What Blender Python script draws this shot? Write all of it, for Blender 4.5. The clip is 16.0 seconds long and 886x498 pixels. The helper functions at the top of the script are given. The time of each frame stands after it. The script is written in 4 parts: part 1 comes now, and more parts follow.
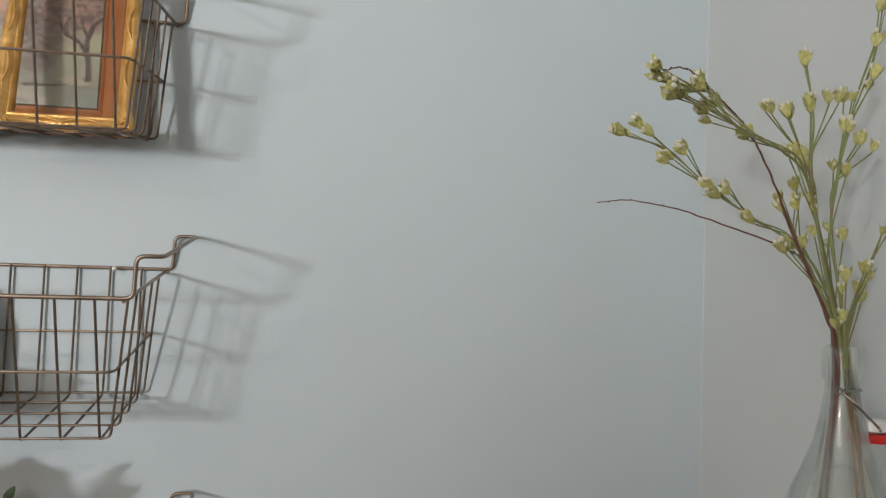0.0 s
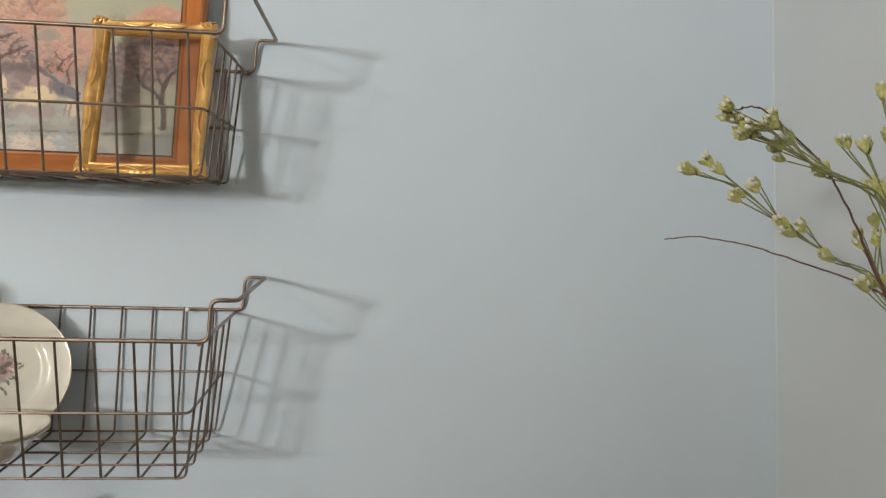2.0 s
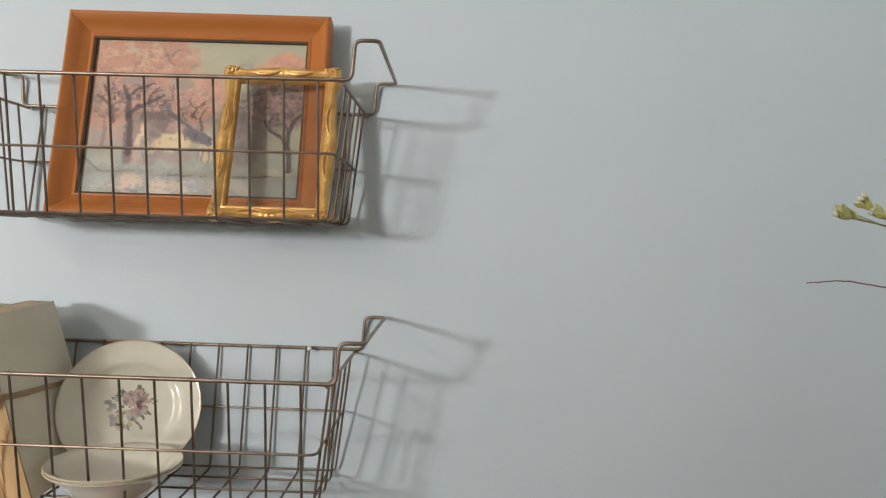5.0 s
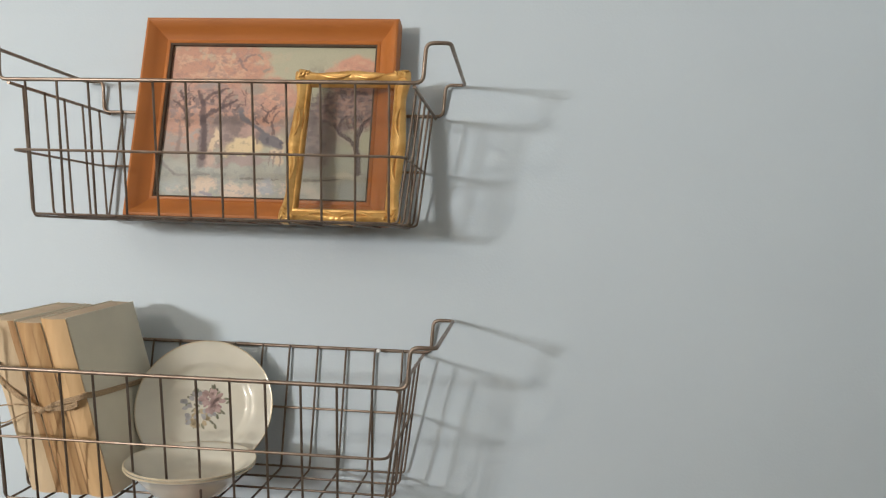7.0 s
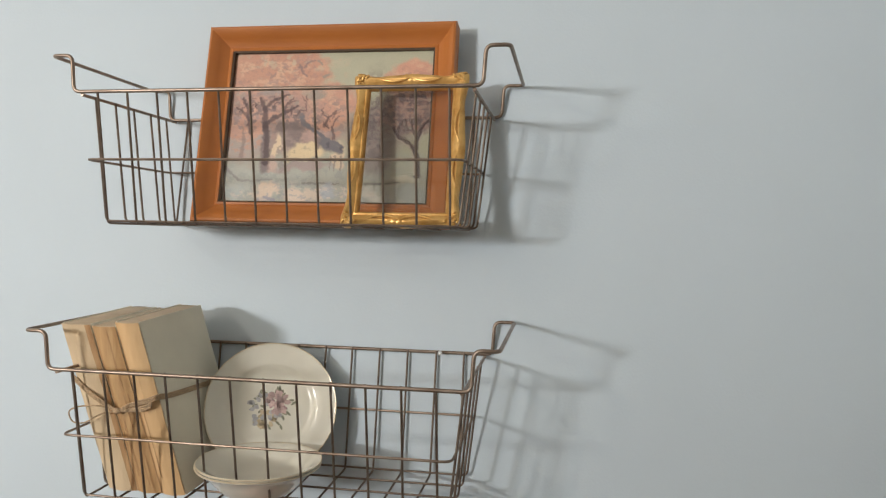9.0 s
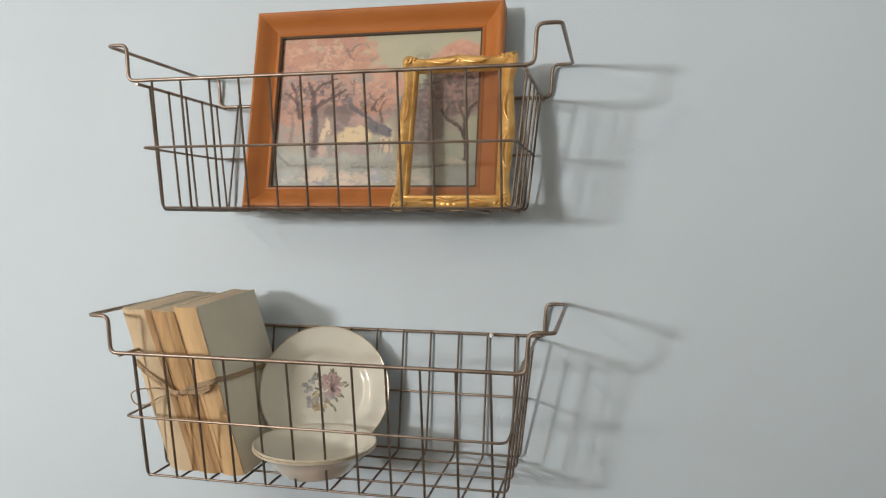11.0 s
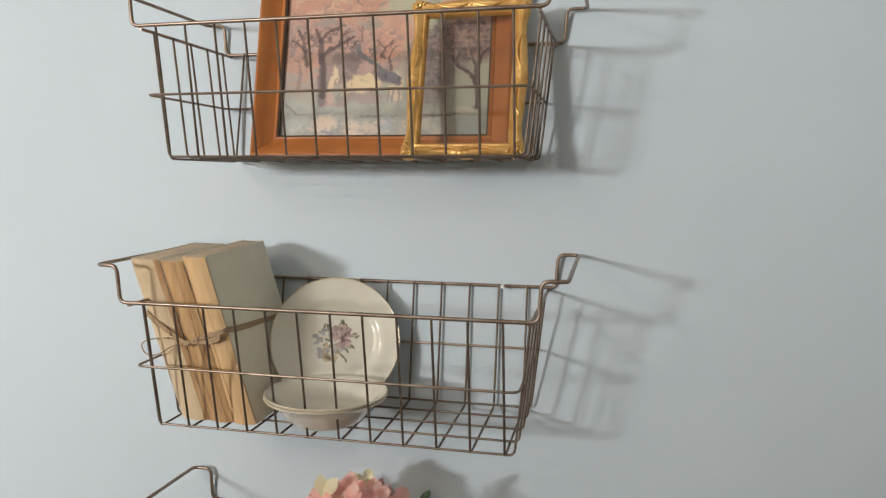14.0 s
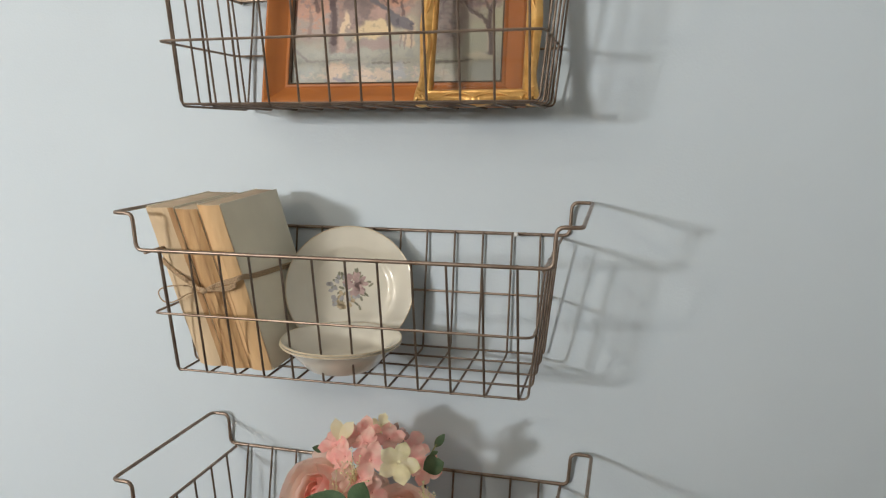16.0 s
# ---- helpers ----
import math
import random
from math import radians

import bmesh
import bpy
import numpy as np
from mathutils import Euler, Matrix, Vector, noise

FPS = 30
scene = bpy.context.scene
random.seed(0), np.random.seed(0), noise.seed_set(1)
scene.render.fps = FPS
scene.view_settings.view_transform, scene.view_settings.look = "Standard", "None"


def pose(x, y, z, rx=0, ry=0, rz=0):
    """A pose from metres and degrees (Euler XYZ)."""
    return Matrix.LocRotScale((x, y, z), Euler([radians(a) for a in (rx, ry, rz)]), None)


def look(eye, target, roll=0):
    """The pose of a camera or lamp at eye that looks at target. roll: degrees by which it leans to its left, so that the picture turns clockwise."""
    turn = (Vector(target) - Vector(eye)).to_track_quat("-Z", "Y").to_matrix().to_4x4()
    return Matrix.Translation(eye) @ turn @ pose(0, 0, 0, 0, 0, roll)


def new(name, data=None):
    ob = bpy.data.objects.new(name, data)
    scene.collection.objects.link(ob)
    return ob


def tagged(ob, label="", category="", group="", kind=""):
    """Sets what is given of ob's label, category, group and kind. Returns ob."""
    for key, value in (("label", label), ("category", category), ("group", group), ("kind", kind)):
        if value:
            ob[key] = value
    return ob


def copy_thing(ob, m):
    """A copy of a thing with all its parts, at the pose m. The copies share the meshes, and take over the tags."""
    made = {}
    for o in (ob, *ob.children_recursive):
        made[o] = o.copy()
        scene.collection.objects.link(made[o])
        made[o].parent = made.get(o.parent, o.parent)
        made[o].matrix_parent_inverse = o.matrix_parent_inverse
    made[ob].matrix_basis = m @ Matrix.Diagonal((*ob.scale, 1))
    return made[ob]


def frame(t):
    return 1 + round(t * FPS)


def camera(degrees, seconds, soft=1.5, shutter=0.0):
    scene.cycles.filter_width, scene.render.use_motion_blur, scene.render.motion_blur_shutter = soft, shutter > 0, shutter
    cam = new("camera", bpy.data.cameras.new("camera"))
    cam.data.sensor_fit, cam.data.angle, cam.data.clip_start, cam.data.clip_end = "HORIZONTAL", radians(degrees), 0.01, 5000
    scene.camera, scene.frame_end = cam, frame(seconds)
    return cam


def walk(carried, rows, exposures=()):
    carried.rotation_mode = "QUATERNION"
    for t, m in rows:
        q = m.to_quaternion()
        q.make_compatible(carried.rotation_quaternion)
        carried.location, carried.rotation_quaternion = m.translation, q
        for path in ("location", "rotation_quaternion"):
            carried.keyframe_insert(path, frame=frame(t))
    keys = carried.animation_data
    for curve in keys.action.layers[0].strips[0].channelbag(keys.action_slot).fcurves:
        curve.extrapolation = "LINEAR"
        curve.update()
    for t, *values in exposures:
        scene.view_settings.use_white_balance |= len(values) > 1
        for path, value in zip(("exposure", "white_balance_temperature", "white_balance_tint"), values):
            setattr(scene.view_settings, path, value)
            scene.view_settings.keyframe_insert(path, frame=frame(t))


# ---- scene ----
cam = camera(61.77, 16.0, soft=1.25)
# seconds, place in metres, then yaw, pitch and roll in degrees
ROWS = [
    (0, 0.0000, -1.0526, 1.5000, -10.40, 3.90, -2.43),
    (0.5, -0.0038, -1.0498, 1.5052, -9.80, 4.36, -2.51),
    (1, -0.0071, -1.0506, 1.5093, -8.96, 4.85, -2.63),
    (1.5, -0.0102, -1.0529, 1.5114, -7.58, 5.34, -2.39),
    (2, -0.0132, -1.0543, 1.5145, -6.10, 5.82, -2.01),
    (2.5, -0.0207, -1.0542, 1.5182, -4.82, 6.46, -1.81),
    (3, -0.0288, -1.0519, 1.5201, -3.68, 7.02, -2.17),
    (3.5, -0.0358, -1.0477, 1.5223, -2.59, 7.48, -2.50),
    (4, -0.0428, -1.0431, 1.5249, -1.32, 7.80, -2.65),
    (6.5, -0.0629, -1.0422, 1.5379, 4.02, 7.40, -3.43),
    (7, -0.0672, -1.0351, 1.5383, 5.34, 7.28, -3.62),
    (7.5, -0.0694, -1.0335, 1.5396, 6.43, 7.15, -3.58),
    (8, -0.0728, -1.0329, 1.5410, 7.47, 7.07, -3.40),
    (8.5, -0.0770, -1.0323, 1.5423, 8.47, 7.01, -3.58),
    (9, -0.0787, -1.0363, 1.5435, 9.43, 6.85, -3.50),
    (11.5, -0.0951, -1.0363, 1.5407, 13.12, 5.02, -3.10),
    (12, -0.0956, -1.0335, 1.5389, 13.52, 4.70, -3.09),
    (12.5, -0.0975, -1.0299, 1.5379, 13.69, 4.07, -3.05),
    (13, -0.0980, -1.0304, 1.5359, 13.60, 3.41, -3.11),
    (13.5, -0.0987, -1.0288, 1.5333, 13.36, 2.89, -3.12),
    (14, -0.1001, -1.0229, 1.5293, 13.16, 2.26, -3.16),
    (14.5, -0.0998, -1.0189, 1.5241, 13.14, 1.02, -3.03),
    (15, -0.1016, -1.0170, 1.5216, 13.38, 0.06, -2.94),
    (15.5, -0.1036, -1.0196, 1.5208, 13.57, -0.65, -2.89),
    (16, -0.1060, -1.0241, 1.5191, 13.83, -1.23, -3.09),
]
walk(cam, [(t, pose(x, y, z, 90 + pitch, roll, yaw)) for t, x, y, z, yaw, pitch, roll in ROWS], exposures=[(0.0, -0.12), (3.0, -0.12), (7.0, -0.12), (16.0, -0.12)])

# ---- light ----
world = bpy.data.worlds.new("sky")
scene.world = world
world.use_nodes = True
sky = world.node_tree.nodes.new("ShaderNodeTexSky")
sky.sky_type, sky.sun_disc = "NISHITA", False
sky.sun_elevation, sky.sun_rotation = radians(35), radians(200)
world.node_tree.links.new(sky.outputs[0], world.node_tree.nodes["Background"].inputs[0])
world.node_tree.nodes["Background"].inputs[1].default_value = 0.15


def area_light(name, eye, target, sx, sy, watts, colour):
    d = bpy.data.lights.new(name, "AREA")
    d.shape, d.size, d.size_y, d.energy, d.color = "RECTANGLE", sx, sy, watts, colour
    ob = new(name, d)
    ob.matrix_world = look(eye, target)
    return ob


# cool daylight from outside the window behind the camera, and a warm lamp that hangs nearer
for dx in (-0.15, 0.15):
    area_light("window_daylight", (-2.95 + dx, -4.54, 1.42), (-2.0 + dx, 0, 1.9), 0.28, 0.32, 77, (0.985, 0.987, 0.985))
bulb = bpy.data.lights.new("hanging_lamp_light", "POINT")
bulb.energy, bulb.shadow_soft_size, bulb.color = 40, 0.06, (1.0, 0.87, 0.72)
new("hanging_lamp_light", bulb).location = (-1.79, -2.50, 2.24)


# ---- materials ----
def soft_petal(m, weight=0.42):
    """Lets light through thin petals."""
    n, l = m.node_tree.nodes, m.node_tree.links
    p = n["Principled BSDF"]
    thin, mix = n.new("ShaderNodeBsdfTranslucent"), n.new("ShaderNodeMixShader")
    l.new(p.inputs["Base Color"].links[0].from_socket, thin.inputs["Color"])
    mix.inputs[0].default_value = weight
    l.new(p.outputs[0], mix.inputs[1])
    l.new(thin.outputs[0], mix.inputs[2])
    l.new(mix.outputs[0], n["Material Output"].inputs[0])
    return m


def material(name, colour, rough=0.5, metal=0.0, vary=0.12, scale=60.0, bump=0.05, fine=400.0, tint=None, stretch=(1, 1, 1), sheen=0.0, coat=0.0, spread=0.0):
    """Base colour mottled at two scales towards tint, with fine relief."""
    m = bpy.data.materials.new(name)
    m.use_nodes = True
    nt = m.node_tree
    n, l = nt.nodes, nt.links
    b = n["Principled BSDF"]
    b.inputs["Roughness"].default_value, b.inputs["Metallic"].default_value = rough, metal
    b.inputs["Coat Weight"].default_value = coat
    b.inputs["Sheen Weight"].default_value = sheen
    tc, mp = n.new("ShaderNodeTexCoord"), n.new("ShaderNodeMapping")
    mp.inputs["Scale"].default_value = stretch
    l.new(tc.outputs["Object"], mp.inputs[0])
    na, nb = n.new("ShaderNodeTexNoise"), n.new("ShaderNodeTexNoise")
    for q, sc, det in ((na, scale, 4), (nb, fine, 2)):
        q.inputs["Scale"].default_value, q.inputs["Detail"].default_value = sc, det
        l.new(mp.outputs[0], q.inputs["Vector"])
    mix = n.new("ShaderNodeMix")
    mix.data_type = "RGBA"
    t = tint or tuple(c * (1 - 2.2 * vary) for c in colour)
    mix.inputs["A"].default_value, mix.inputs["B"].default_value = (*colour, 1), (*t, 1)
    ramp = n.new("ShaderNodeMapRange")
    ramp.inputs[1].default_value, ramp.inputs[2].default_value = 0.35, 0.72
    l.new(na.outputs[0], ramp.inputs[0])
    l.new(ramp.outputs[0], mix.inputs["Factor"])
    out = mix.outputs["Result"]
    if spread:
        oi, hs = n.new("ShaderNodeObjectInfo"), n.new("ShaderNodeHueSaturation")
        mr = n.new("ShaderNodeMapRange")
        mr.inputs[3].default_value, mr.inputs[4].default_value = 1 - spread, 1 + spread
        l.new(oi.outputs["Random"], mr.inputs[0])
        l.new(mr.outputs[0], hs.inputs["Value"])
        l.new(out, hs.inputs["Color"])
        out = hs.outputs[0]
    l.new(out, b.inputs["Base Color"])
    if bump:
        bp = n.new("ShaderNodeBump")
        bp.inputs["Strength"].default_value, bp.inputs["Distance"].default_value = bump, 0.002
        l.new(nb.outputs[0], bp.inputs["Height"])
        l.new(bp.outputs[0], b.inputs["Normal"])
    return m


def glass_material(name, colour, strong=0.6, wobble=0.0):
    """Thin clear glass: lets light straight through, with gloss by angle."""
    m = bpy.data.materials.new(name)
    m.use_nodes = True
    n, l = m.node_tree.nodes, m.node_tree.links
    clear, gloss, lw, mix = n.new("ShaderNodeBsdfTransparent"), n.new("ShaderNodeBsdfGlossy"), n.new("ShaderNodeLayerWeight"), n.new("ShaderNodeMixShader")
    power, amount = n.new("ShaderNodeMath"), n.new("ShaderNodeMapRange")
    clear.inputs[0].default_value = (*colour, 1)
    gloss.inputs["Roughness"].default_value = 0.03
    if wobble:
        # hand-blown unevenness
        noi, bump, tc = n.new("ShaderNodeTexNoise"), n.new("ShaderNodeBump"), n.new("ShaderNodeTexCoord")
        noi.inputs["Scale"].default_value, bump.inputs["Strength"].default_value, bump.inputs["Distance"].default_value = 45.0, wobble, 0.01
        l.new(tc.outputs["Object"], noi.inputs["Vector"])
        l.new(noi.outputs[0], bump.inputs["Height"])
        l.new(bump.outputs[0], gloss.inputs["Normal"])
        gloss.inputs["Roughness"].default_value = 0.07
        # part of the light is bent by the thick wall
        bent, both = n.new("ShaderNodeBsdfGlass"), n.new("ShaderNodeMixShader")
        bent.inputs["IOR"].default_value, bent.inputs["Color"].default_value = 1.4, (*colour, 1)
        l.new(bump.outputs[0], bent.inputs["Normal"])
        both.inputs[0].default_value = 0.4
        l.new(clear.outputs[0], both.inputs[1])
        l.new(bent.outputs[0], both.inputs[2])
    power.operation, power.inputs[1].default_value = "POWER", 4.0
    amount.inputs[3].default_value, amount.inputs[4].default_value = 0.035, strong
    l.new(lw.outputs["Facing"], power.inputs[0])
    l.new(power.outputs[0], amount.inputs[0])
    l.new(amount.outputs[0], mix.inputs[0])
    l.new(both.outputs[0] if wobble else clear.outputs[0], mix.inputs[1])
    l.new(gloss.outputs[0], mix.inputs[2])
    l.new(mix.outputs[0], n["Material Output"].inputs[0])
    return m


WALL = material("painted_wall", (0.568, 0.645, 0.699), 0.75, vary=0.02, scale=3.0, bump=0.12, fine=260.0)
TAUPE = material("taupe_wall", (0.46, 0.40, 0.33), 0.8, vary=0.03, scale=3.0, bump=0.1, fine=260.0)
EASTWALL = material("side_wall_paint", (0.615, 0.65, 0.66), 0.8, vary=0.03, scale=3.0, bump=0.12, fine=260.0)
CEILING = material("ceiling_paint", (0.84, 0.84, 0.83), 0.9, vary=0.03, scale=4.0)
FLOORWOOD = material("floor_boards", (0.14, 0.09, 0.055), 0.45, vary=0.2, scale=6.0, stretch=(1, 8, 1))
WIRE = material("aged_steel_wire", (0.31, 0.245, 0.195), 0.38, metal=0.75, vary=0.25, scale=45.0, tint=(0.20, 0.14, 0.10), bump=0.1)
# rim steel darkened: the little light thin wires catch is put into the colour
THINWIRE = material("shaded_steel_wire", (0.20, 0.155, 0.12), 0.42, metal=0.7, vary=0.25, scale=45.0, tint=(0.12, 0.085, 0.065), bump=0.1)
WHITEPAINT = material("white_paint", (0.8, 0.8, 0.78), 0.4, vary=0.03)
OAK = material("varnished_wood", (0.46, 0.155, 0.031), 0.48, coat=0.1, vary=0.2, scale=14.0, tint=(0.39, 0.128, 0.026), stretch=(0.6, 1, 1), bump=0.06)
LINER = material("dark_liner", (0.10, 0.065, 0.04), 0.6)
GOLD = material("gilded_plaster", (0.78, 0.48, 0.165), 0.38, metal=0.5, vary=0.15, scale=70.0, tint=(0.58, 0.30, 0.075), bump=0.12, fine=300.0)
CERAMIC = material("cream_glazed_ceramic", (0.76, 0.72, 0.61), 0.16, vary=0.04, scale=18.0, bump=0.0, coat=0.3)
GILT = material("worn_gilt_line", (0.64, 0.54, 0.38), 0.3, metal=0.2, vary=0.2, scale=150.0, tint=(0.74, 0.66, 0.5))
PAGES = material("aged_paper", (0.56, 0.43, 0.29), 0.85, vary=0.08, scale=30.0, bump=0.15, stretch=(1, 1, 1))
ENDPAPER = material("grey_endpaper", (0.79, 0.73, 0.58), 0.85, vary=0.05, scale=12.0, bump=0.08)
SPINE = material("spine_with_old_glue", (0.56, 0.355, 0.17), 0.75, vary=0.2, scale=150.0, tint=(0.46, 0.27, 0.12), stretch=(1, 1, 0.03), bump=0.25, fine=220.0)
SPINEPALE = material("pale_spine_cloth", (0.70, 0.55, 0.36), 0.8, vary=0.15, scale=22.0, tint=(0.60, 0.44, 0.27), stretch=(1, 1, 0.3), bump=0.25, fine=260.0)
SPINETAN = material("tan_spine_cloth", (0.68, 0.455, 0.24), 0.78, vary=0.15, scale=35.0, tint=(0.60, 0.37, 0.17), stretch=(1, 1, 0.08), bump=0.25, fine=260.0)
TWINE = material("jute_twine", (0.54, 0.38, 0.23), 0.9, vary=0.2, scale=500.0, bump=0.4, fine=1500.0)
GLASS = glass_material("clear_glass", (0.94, 0.94, 0.925))
BOTTLEGLASS = glass_material("pale_green_glass", (0.980, 0.990, 0.983), 0.7, 0.12)


# ---- mesh helpers ----
def part(name, bm, mat, parent=None, label="", smooth=True):
    me = bpy.data.meshes.new(name)
    bm.normal_update()
    bm.to_mesh(me)
    bm.free()
    for m in (mat if isinstance(mat, (list, tuple)) else [mat]):
        me.materials.append(m)
    if smooth:
        me.polygons.foreach_set("use_smooth", [True] * len(me.polygons))
        me.set_sharp_from_angle(angle=radians(40))
    ob = new(name, me)
    if parent is not None:
        ob.parent = parent
    if label:
        ob["label"] = label
    return ob


def box(bm, x0, x1, y0, y1, z0, z1, bevel=0.0):
    r = bmesh.ops.create_cube(bm, size=1.0)
    for v in r["verts"]:
        v.co = Vector((x0 + (v.co.x + 0.5) * (x1 - x0), y0 + (v.co.y + 0.5) * (y1 - y0), z0 + (v.co.z + 0.5) * (z1 - z0)))
    if bevel:
        es = {e for v in r["verts"] for e in v.link_edges}
        bmesh.ops.bevel(bm, geom=list(es), offset=bevel, segments=2, affect="EDGES", profile=0.6)
    return bm


def fillet(pts, r, closed=False, steps=4):
    """Rounds the corners of a line of points."""
    pts, out, n = [Vector(p) for p in pts], [], len(pts)
    for i, p in enumerate(pts):
        if not closed and i in (0, n - 1):
            out.append(p)
            continue
        a, b = pts[i - 1] - p, pts[(i + 1) % n] - p
        k = min(r, a.length * 0.45, b.length * 0.45)
        a, b = p + a.normalized() * k, p + b.normalized() * k
        for j in range(steps + 1):
            u = j / steps
            out.append(a * (1 - u) ** 2 + p * 2 * u * (1 - u) + b * u * u)
    return out


def spline(pts, steps=8):
    """A smooth line through the points."""
    p = [Vector(q) for q in pts]
    p = [p[0] * 2 - p[1]] + p + [p[-1] * 2 - p[-2]]
    out = []
    for i in range(1, len(p) - 2):
        for j in range(steps):
            t = j / steps
            out.append(0.5 * (2 * p[i] + (p[i + 1] - p[i - 1]) * t + (2 * p[i - 1] - 5 * p[i] + 4 * p[i + 1] - p[i + 2]) * t * t + (3 * p[i] - p[i - 1] - 3 * p[i + 1] + p[i + 2]) * t ** 3))
    out.append(p[-2])
    return out


def tube(bm, pts, r, sides=8, closed=False, taper=None):
    """Sweeps a round wire along the points."""
    pts = [Vector(p) for p in pts]
    n, rings, up = len(pts), [], None
    for i, p in enumerate(pts):
        d = (pts[(i + 1) % n] - pts[i - 1]) if closed or 0 < i < n - 1 else (pts[1] - pts[0] if i == 0 else pts[-1] - pts[-2])
        d.normalize()
        if up is None:
            up = Vector((0, 0, 1)) if abs(d.z) < 0.8 else Vector((0, 1, 0))
        up = (up - d * up.dot(d)).normalized()
        s = d.cross(up)
        k = r * (taper(i / (n - 1)) if taper else 1)
        rings.append([bm.verts.new(p + (up * math.cos(a) + s * math.sin(a)) * k) for a in (2 * math.pi * j / sides for j in range(sides))])
    for i in range(n if closed else n - 1):
        a, b = rings[i], rings[(i + 1) % n]
        for j in range(sides):
            bm.faces.new((a[j], a[(j + 1) % sides], b[(j + 1) % sides], b[j]))
    if not closed:
        bm.faces.new(rings[0][::-1])
        bm.faces.new(rings[-1])
    return bm


def lathe(bm, profile, seg=48, wave=None, cap=True):
    """Turns a profile of (radius, height) about z."""
    rings = []
    for r, z in profile:
        if r < 1e-6:
            rings.append([bm.verts.new((0, 0, z))])
        else:
            rings.append([bm.verts.new((r * k * math.cos(a), r * k * math.sin(a), z)) for a in (2 * math.pi * j / seg for j in range(seg)) for k in [1 + (wave(a, r) if wave else 0)]])
    for a, b in zip(rings, rings[1:]):
        for j in range(seg):
            q = (j + 1) % seg
            if len(a) == 1:
                bm.faces.new((a[0], b[q], b[j]))
            elif len(b) == 1:
                bm.faces.new((a[j], a[q], b[0]))
            else:
                bm.faces.new((a[j], a[q], b[q], b[j]))
    bmesh.ops.recalc_face_normals(bm, faces=bm.faces)
    return bm


def empty(name, m, label, category, group=""):
    ob = new(name)
    ob.empty_display_size = 0.05
    ob.matrix_world = m
    return tagged(ob, label, category, group)


# ---- the room ----
X0, X1, Y0, ZC = -3.4, 0.601, -3.57, 2.6


def wall(name, x0, x1, y0, y1, z0, z1, mat=WALL, label="", category="wall"):
    return tagged(part(name, box(bmesh.new(), x0, x1, y0, y1, z0, z1), mat, smooth=False), label, category, kind="structure")


wall("wall_north", X0 - 0.12, X1 + 0.12, 0.0, 0.12, 0, ZC, label="pale blue-grey painted plaster wall behind the baskets")
wall("wall_east", X1, X1 + 0.12, Y0, 0.0, 0, ZC, EASTWALL, label="pale grey painted plaster side wall")
wall("wall_west", X0 - 0.12, X0, Y0, 0.0, 0, ZC, TAUPE, label="plain taupe painted plaster wall")


def prism(bm, outline, y0, y1):
    """A slab with the given outline in xz."""
    near, far = ([bm.verts.new((x, y, z)) for x, z in outline] for y in (y0, y1))
    n = len(outline)
    bm.faces.new(near)
    bm.faces.new(far[::-1])
    for k in range(n):
        bm.faces.new((near[k], far[k], far[(k + 1) % n], near[(k + 1) % n]))
    bmesh.ops.recalc_face_normals(bm, faces=bm.faces)
    return bm


# unseen window opening, its slanted edge added to shade the north wall's lower right
bm = bmesh.new()
box(bm, X0 - 0.12, -3.3, Y0 - 0.12, Y0, 0, ZC)
box(bm, -3.3, -2.862, Y0 - 0.12, Y0, 0, 1.0)
box(bm, -3.3, -1.3155, Y0 - 0.12, Y0, 2.3, ZC)
prism(bm, [(-2.862, 0), (X1 + 0.12, 0), (X1 + 0.12, ZC), (-1.3155, ZC), (-1.3155, 2.0), (-2.862, 1.0)], Y0 - 0.12, Y0)
south = part("wall_south", bm, TAUPE, smooth=False)
tagged(south, "unseen taupe painted wall, window opening slanted to shade the far corner", "wall", kind="structure")
wall("floor", X0 - 0.12, X1 + 0.12, Y0 - 0.12, 0.12, -0.1, 0, FLOORWOOD, "brown wooden floor boards", "floor")
bm = bmesh.new()
low, high = ([bm.verts.new((X1 + dx, dy, z)) for dx, dy in ((-0.0022, 0.001), (0.001, -0.0022), (0.001, 0.001))] for z in (0.002, ZC - 0.002))
for k in range(3):
    bm.faces.new((low[k], low[(k + 1) % 3], high[(k + 1) % 3], high[k]))
bmesh.ops.recalc_face_normals(bm, faces=bm.faces)
tagged(part("trim", bm, EASTWALL, smooth=False), "painted bead of filler in the wall corner", "trim", kind="structure")
wall("ceiling", X0 - 0.12, X1 + 0.12, Y0 - 0.12, 0.12, ZC, ZC + 0.1, CEILING, "plain white ceiling", "ceiling")

# ---- wire baskets ----
W, D, WB, DB, H = 0.504, 0.228, 0.452, 0.168, 0.1635     # rim and floor, width and depth; height
YR, YB = -0.008, -0.0405                                # back of the rim and of the floor
RISE, OUT, MID = 0.0455, 0.0275, 0.083
RIM_R, WIRE_R = 0.0024, 0.0015
UPPER = pose(-0.4423, 0.0045, 1.8593, 8.13, -1.05, -0.13)
MIDDLE = pose(-0.4350, 0.0045, 1.5217, 9.57, -0.98, 0.16)
LOWER = pose(-0.4182, 0.0045, 1.1843, 8.35, -0.36, 0)
FLOOR_Z = -H + 0.0045


